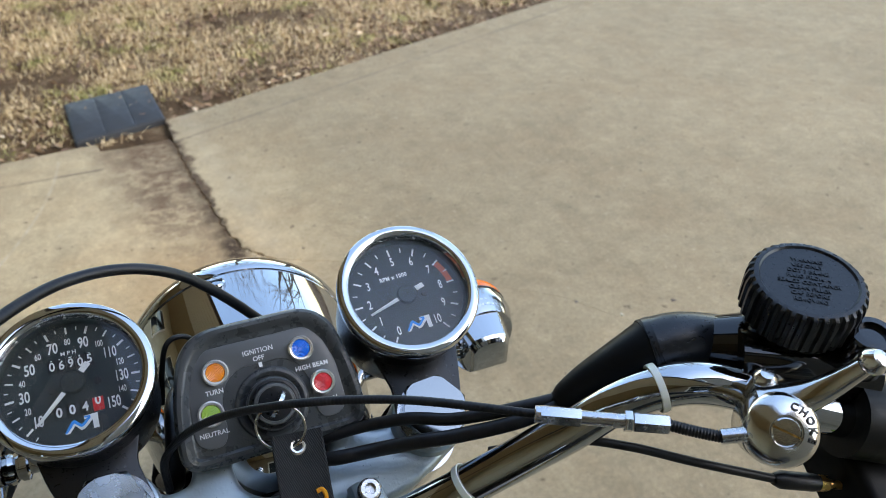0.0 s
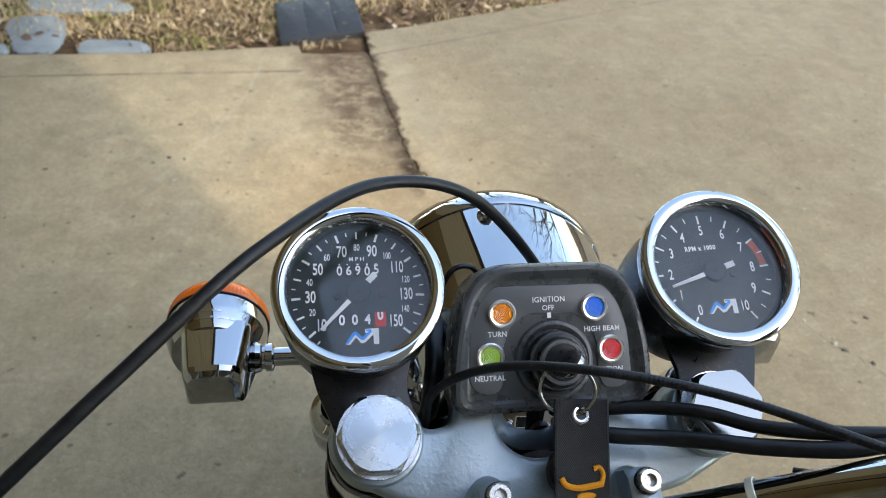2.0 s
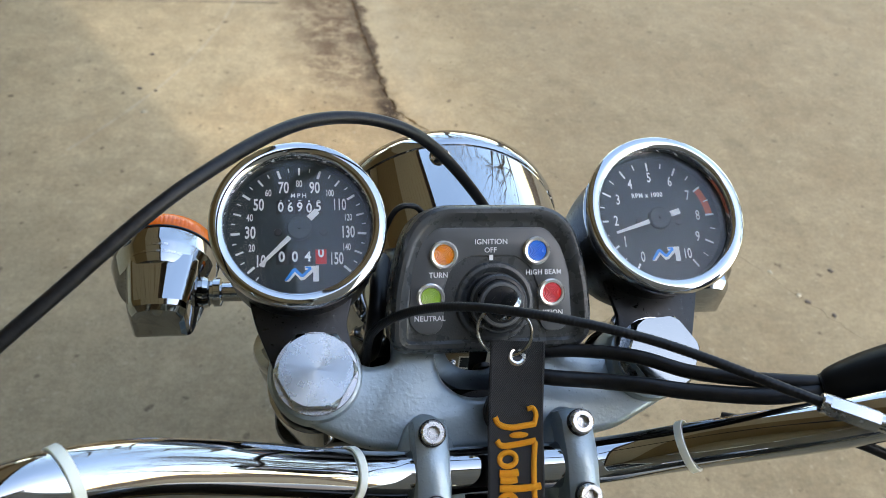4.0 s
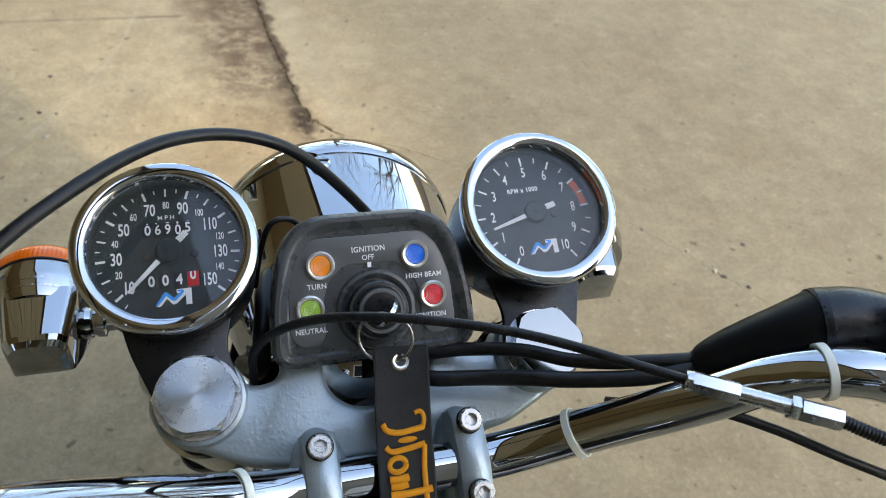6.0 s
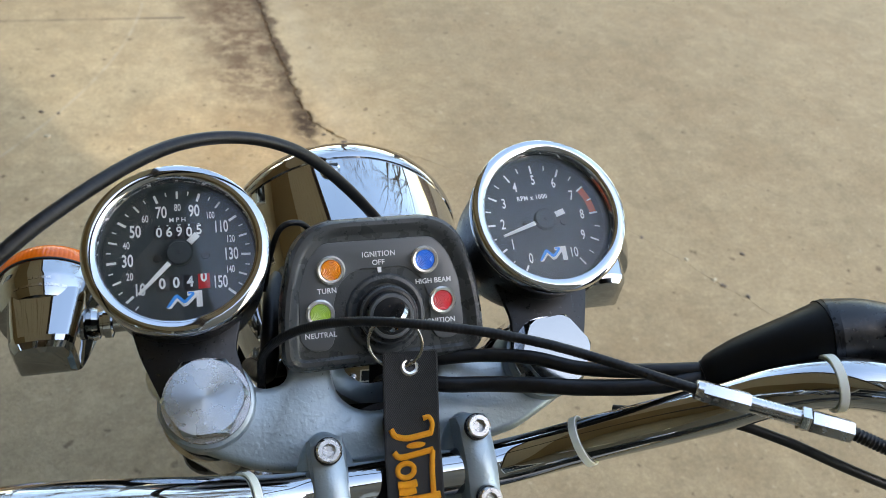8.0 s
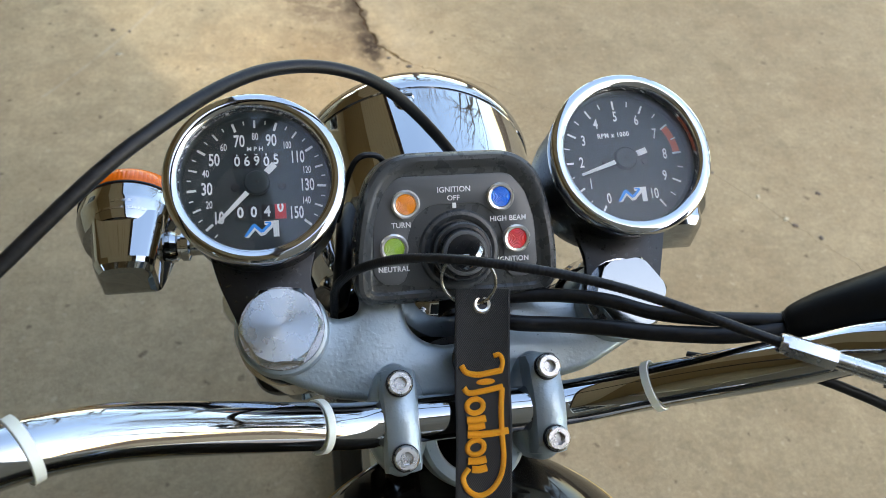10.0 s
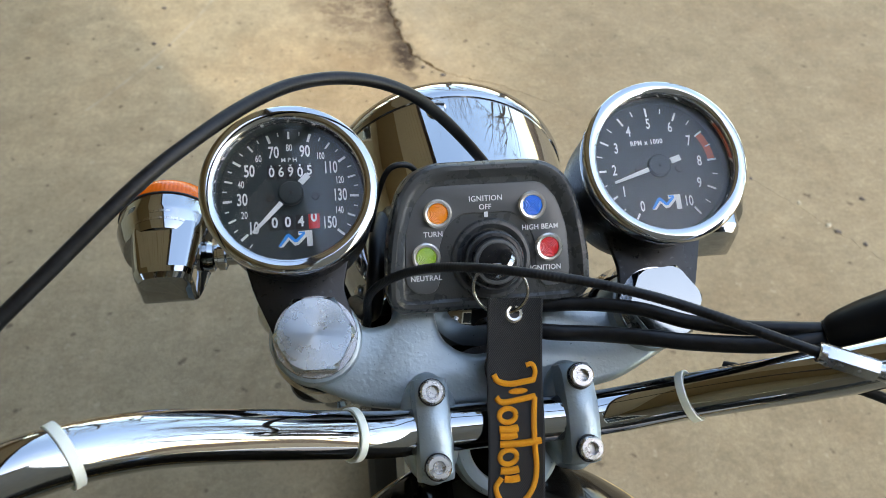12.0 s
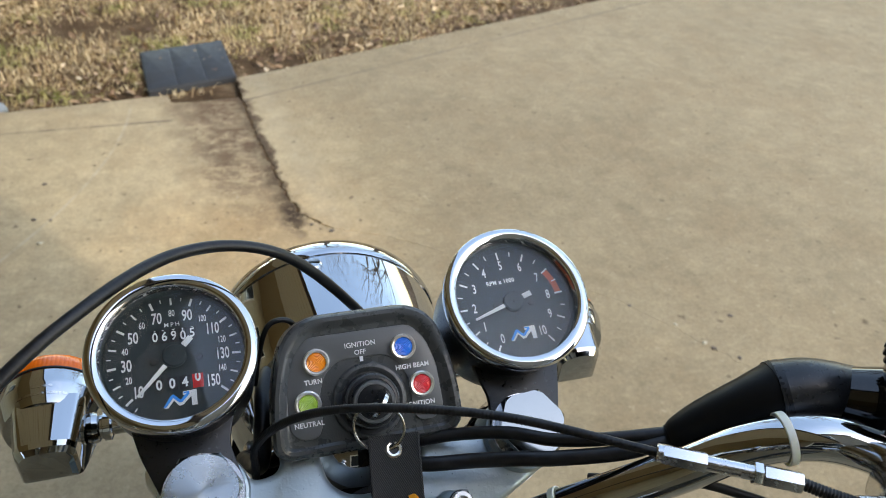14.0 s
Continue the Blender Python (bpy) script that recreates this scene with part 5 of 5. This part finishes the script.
# grips and levers -------------------------------------------------------------
for side in (-1, 1):
    p0, t0 = bar_at(cxm + side * 254)
    p1, t1 = bar_at(cxm + side * 292)
    p2, t2 = bar_at(cxm + side * 362)
    on_bike("switch_housing", sweep([p0, p0 * 0.5 + p1 * 0.5, p1], 20, 32), "boot", "black switch housing")
    on_bike("grip", sweep([p1, p1 * 0.5 + p2 * 0.5, p2], 15.5, 32), "boot", "black rubber grip")
block = on_bike("switch_block", prism(rounded([(249, -182), (300, -182), (300, -130), (252, -130)], 9), 34, 67, 7, steps=4), "boot", "black handlebar switch block")
on_bike("switch_button", lathe([(0, 22), (4, 22), (4.5, 19), (4.5, 10)], 24, frame_on(Vector((257, -172, 56)), (-0.5, -0.3, 0.8))), "green", "green push button")

# tank, seat, frame and wheels -----------------------------------------------
bm = bmesh.new()
rings = []
for i in range(41):
    u = (i / 40) ** 1.6
    y = -55 - 560 * u
    w = 128 * (1 - math.exp(-(u + 0.022) * 16)) * (1 - 0.3 * max(0, u - 0.5))
    top = 950 + 52 * (1 - math.exp(-u * 6)) - 60 * u
    h = 110 * (min(1.0, 0.25 + u * 5) ** 0.5) * (1 - 0.45 * max(0, u - 0.5))
    ring = []
    for k in range(48):
        a = 2 * math.pi * k / 48
        c, s = math.cos(a), math.sin(a)
        ring.append(bm.verts.new(V(cxm + w * math.copysign(abs(c) ** 0.75, c), y, top - h + h * math.copysign(abs(s) ** 0.75, s))))
    rings.append(ring)
for a, b in zip(rings, rings[1:]):
    for k in range(48):
        j = (k + 1) % 48
        bm.faces.new((a[k], a[j], b[j], b[k]))
bm.faces.new(rings[0])
bm.faces.new(rings[-1][::-1])
ID = Matrix()
tank = on_bike("fuel_tank", bm, "black_gloss", "gloss black fuel tank with gold pinstripe", ID, angle=60)
for off in (0.0, 5.0):
    for side in (-1, 1):
        pts = []
        for i in range(2, 38):
            u = (i / 40) ** 1.6
            y = -55 - 560 * u
            w = (128 * (1 - math.exp(-(u + 0.022) * 16)) * (1 - 0.3 * max(0, u - 0.5)))
            top = 950 + 52 * (1 - math.exp(-u * 6)) - 60 * u
            h = 110 * (min(1.0, 0.25 + u * 5) ** 0.5) * (1 - 0.45 * max(0, u - 0.5))
            a = 0.55 - off * 0.012
            pts.append((cxm + side * w * math.cos(a) ** 0.75, y, top - h + h * math.sin(a) ** 0.75))
        part("pinstripe", sweep(pts, 0.9, 8), "gold", tank)
part("filler_cap", lathe([(0, 992), (22, 990), (27, 984), (28, 950)], 40, Matrix.Translation(V(cxm, -330, 0))), "chrome", tank, "chrome filler cap")
on_bike("seat", prism(rounded([(-105, -600), (105, -600), (125, -900), (115, -1180), (-115, -1180), (-125, -900)], 50), 810, 895, 35, Matrix.Translation(V(cxm, 0, 0)), steps=5), "vinyl", "black vinyl seat", ID)


def wheel(name, y, r):
    m = Matrix.Translation((CX, y, r)) @ Matrix.Rotation(radians(90), 4, "Y")
    R = r * 1000
    tyre_bm = lathe([(R - 92, -30), (R - 60, -48), (R - 22, -50), (R - 4, -28), (R, 0), (R - 4, 28), (R - 22, 50), (R - 60, 48), (R - 92, 30)], 72)
    w = part(name, tyre_bm, "tyre", bike, "black tyre on a chrome spoked rim", m)
    part("rim", lathe([(R - 92, -34), (R - 104, -24), (R - 110, 0), (R - 104, 24), (R - 92, 34), (R - 88, 0)], 72, closed=True), "chrome", w)
    part("hub", lathe([(0, -60), (40, -60), (40, -45), (30, -35), (30, 35), (40, 45), (40, 60), (0, 60)], 40), "steel", w)
    for i in range(36):
        a = 2 * math.pi * i / 36
        b = a + (0.25 if i % 2 else -0.25)
        part("spoke", sweep([(36 * math.cos(a), 36 * math.sin(a), 40 if i % 2 else -40), ((R - 104) * math.cos(b), (R - 104) * math.sin(b), 0)], 1.8, 6), "chrome", w)


wheel("front_wheel", 0.33, 0.33)
wheel("rear_wheel", -1.10, 0.33)
fm = []
for a in range(0, 13):
    t = radians(20 + a * 11)
    fm.append((cxm, 330 + 352 * math.cos(t), 330 + 352 * math.sin(t)))
on_bike("front_mudguard", sweep(fm, lambda u: 30.0, 20), "chrome", "chrome front mudguard", ID)
on_bike("lower_yoke", prism(rounded([(-112, -70), (112, -70), (112, -22), (-112, -22)], 20), -215, -190, 5, Matrix.Translation(V(cxm, 0, 0))), "black_satin", "black lower yoke")
on_bike("steering_head", lathe([(0, -190), (26, -190), (26, -48), (0, -48)], 36, flat(cxm, -80)), "black_satin", "black steering head")
for side in (-1, 1):
    on_bike("frame_tube", sweep(spline([(cxm + side * 20, -140, 900), (cxm + side * 60, -180, 600), (cxm + side * 90, -300, 260), (cxm + side * 100, -700, 240), (cxm + side * 110, -1100, 330)], 40), 14, 16), "black_satin", "black frame tube", ID)
    on_bike("frame_tube", sweep(spline([(cxm + side * 30, -120, 850), (cxm + side * 80, -500, 800), (cxm + side * 100, -1150, 790)], 30), 13, 16), "black_satin", "black frame tube", ID)
    on_bike("rear_shock", sweep([(cxm + side * 115, -1100, 340), (cxm + side * 115, -1000, 780)], 22, 20), "chrome", "chrome rear shock absorber", ID)
on_bike("engine", prism(rounded([(-120, -640), (120, -640), (120, -260), (-120, -260)], 30), 250, 560, 30, Matrix.Translation(V(cxm, 0, 0))), "cast", "grey alloy engine case", ID)
on_bike("cylinder_block", prism(rounded([(-95, -470), (95, -470), (95, -310), (-95, -310)], 15), 560, 800, 10, Matrix.Translation(V(cxm, 0, 0))), "cast", "finned alloy cylinders", ID)
on_bike("side_stand", sweep([(cxm - 90, -560, 250), (cxm - 220, -520, 8)], 9, 16), "black_satin", "black side stand", ID)
# loom and a flat black plate between the gauges
cable("wire", [(-30, -20, -80), (-22, -40, -62), (-14, -48, -58), (-2, -40, -70)], 1.6, "reddish brown wire behind the yoke", mat="gutter")
cable("wire", [(-34, -24, -70), (-24, -46, -54), (-12, -50, -52), (4, -44, -60)], 2.2, "black wire behind the yoke")
cable("wire", [(-26, -30, -74), (-18, -36, -52), (-6, -34, -48), (6, -26, -56)], 1.4, "pale grey wire behind the yoke", mat="steel")
cable("wiring_sleeve", [(-70, -20, -90), (-62, -30, -60), (-58, -10, -45), (-52, 20, -60), (-30, 40, -95)], 5, "black wiring behind the console")
cable("wire", [(-60, 10, -40), (-56, 22, -20), (-51, 30, -6), (-44, 32.5, -4), (-37, 31, -10), (-30, 22, -28)], 1.5, "thin black wire looped behind the console")
cable("wiring_sleeve", [(50, -20, -90), (46, -30, -60), (44, -5, -45), (40, 20, -60), (20, 40, -95)], 5, "black wiring behind the console")
on_bike("under_console_plate", prism(rounded([(-75, -20), (75, -20), (60, 30), (-60, 30)], 10), -120, -110, 2, Matrix.Translation(V(cxm, 0, 0))), "black_satin", "flat black plate under the console")

# ---------- key and fob ----------
kp = CON @ V(SW[0], SW[1], 13.5)
key = thing("key_fob", "ignition key with split ring and black embroidered strap", "key fob", at=FORK)
blade = part("key", prism(rounded([(-5.5, 0), (5.5, 0), (7.5, 8), (7, 20), (3, 25), (-3, 25), (-7, 20), (-7.5, 8)], 3), -1.1, 1.1, 0.4, Matrix.Translation(kp) @ Matrix.Rotation(radians(19), 4, "X") @ Matrix.Rotation(0.9, 4, "Z") @ Matrix.Rotation(radians(90), 4, "X") @ Matrix.Translation(V(0, -3, 0))), "worn_chrome", key, "worn steel key in the switch")
rm = Matrix.Translation(V(-5.6, -35.0, 12.5)) @ Matrix.Rotation(radians(38), 4, "X") @ Matrix.Rotation(radians(-22), 4, "Y")
ring_pts = [tuple((rm @ V(12.4 * math.cos(a), 12.4 * math.sin(a), 0.6 * math.sin(a / 2))) * 1000) for a in (2 * math.pi * i / 60 for i in range(60))]
ring_pts += ring_pts[:20]
part("split_ring", sweep(ring_pts, 0.8, 12), "ring_steel", key, "thin steel split ring")


def strap_at(u):
    """Middle of the strap at the share u of its length."""
    y = -33 - 145 * u
    x = 1.9 - 8.2 * (u / 0.72)
    z = 9.5 - 12 * min(1, u / 0.35) + 3.5 * math.exp(-((u - 0.42) / 0.14) ** 2) - 52 * max(0, u - 0.5) ** 1.6
    return Vector((x, y, z))


def strap_mesh(lo, hi, hw, below, above, steps=60):
    bm = bmesh.new()
    rows = []
    for i in range(steps + 1):
        u = lo + (hi - lo) * i / steps
        c = strap_at(u)
        d = (strap_at(u + 0.01) - strap_at(u - 0.01)).normalized()
        nx = Vector((1, 0, 0)) - d * d.x
        nx.normalize()
        nz = nx.cross(d)
        nz = nz if nz.z > 0 else -nz
        rows.append([bm.verts.new((c + nx * k * hw + nz * h) * mm) for k, h in ((-1, below), (1, below), (1.02, above * 0.5), (1, above), (0.93, above + 0.25), (0.9, above), (-0.9, above), (-0.93, above + 0.25), (-1, above), (-1.02, above * 0.5))])
    for a, b in zip(rows, rows[1:]):
        for i in range(len(a)):
            j = (i + 1) % len(a)
            bm.faces.new((a[i], a[j], b[j], b[i]))
    bm.faces.new(rows[0])
    bm.faces.new(rows[-1][::-1])
    return bm


strap = part("strap", strap_mesh(0.04, 0.98, 12.7, -1.0, 1.0), "strap", key, "black woven strap with orange embroidery")
ec = strap_at(0.088)
eyelet = part("eyelet", lathe([(2.2, 0.6), (2.5, 2.0), (3.5, 2.2), (4.2, 1.5), (4.4, 0.6)], 36, Matrix.Translation(V(ec.x - 0.5, ec.y, ec.z - 0.4))), "lamp_ring", strap, "steel eyelet")
part("hole", lathe([(0, 1.35), (2.4, 1.35)], 24, Matrix.Translation(V(ec.x - 0.5, ec.y, ec.z - 0.4))), "drum", strap)


def stitch(pts, r=1.25):
    """A raised embroidered stroke: points (across -1..1, along 0..1)."""
    line = []
    for a, u in spline([(p[0], p[1] * 100, 0) for p in pts], 28) and [(q.x, q.y / 100) for q in spline([(p[0], p[1] * 100, 0) for p in pts], 28)]:
        c = strap_at(u)
        line.append((c.x + a * 12.7, c.y, c.z + 1.0))
    part("embroidery", sweep(line, r, 8), "thread", strap, "orange embroidered stroke")


def patch(u, a, ru, ra, h=1.5):
    """A raised oval of satin stitch."""
    bm = bmesh.new()
    c = strap_at(u)
    m = Matrix.Translation(V(c.x + a * 12.7, c.y, c.z + 0.9))
    lathe([(0, 1.0), (0.6, 0.85), (0.9, 0.45), (1.0, 0.0)], 32, m @ Matrix.Diagonal((ra * 12.7, ru * 145, h, 1)), bm)
    part("embroidery", bm, "thread", strap, "orange embroidered oval")


# plain strokes and ovals in place of the maker's name
stitch([(-0.78, 0.270), (-0.62, 0.292), (-0.2, 0.303), (0.3, 0.300), (0.7, 0.296)], 1.4)
stitch([(0.40, 0.250), (0.62, 0.248), (0.74, 0.270), (0.66, 0.300)], 1.2)
stitch([(-0.70, 0.340), (-0.5, 0.357), (0.1, 0.354), (0.72, 0.346)], 1.4)
stitch([(0.70, 0.35), (0.62, 0.42), (0.64, 0.50), (0.70, 0.56), (0.62, 0.612), (0.32, 0.652), (-0.15, 0.668), (-0.58, 0.648), (-0.76, 0.610), (-0.55, 0.582)], 1.3)
patch(0.327, 0.1, 0.010, 0.36)
for u in (0.398, 0.522):
    stitch([(-0.32 + 0.30 * math.cos(a), u + 0.021 * math.sin(a)) for a in (2 * math.pi * i / 12 for i in range(13))], 1.25)
for u, a, b, r in ((0.438, -0.64, 0.04, 1.7), (0.458, -0.6, 0.0, 1.6), (0.482, -0.62, 0.86, 1.6), (0.560, -0.6, 0.05, 1.7), (0.586, -0.45, 0.08, 1.7)):
    stitch([(a, u), ((a + b) / 2, u + 0.003), (b, u)], r)
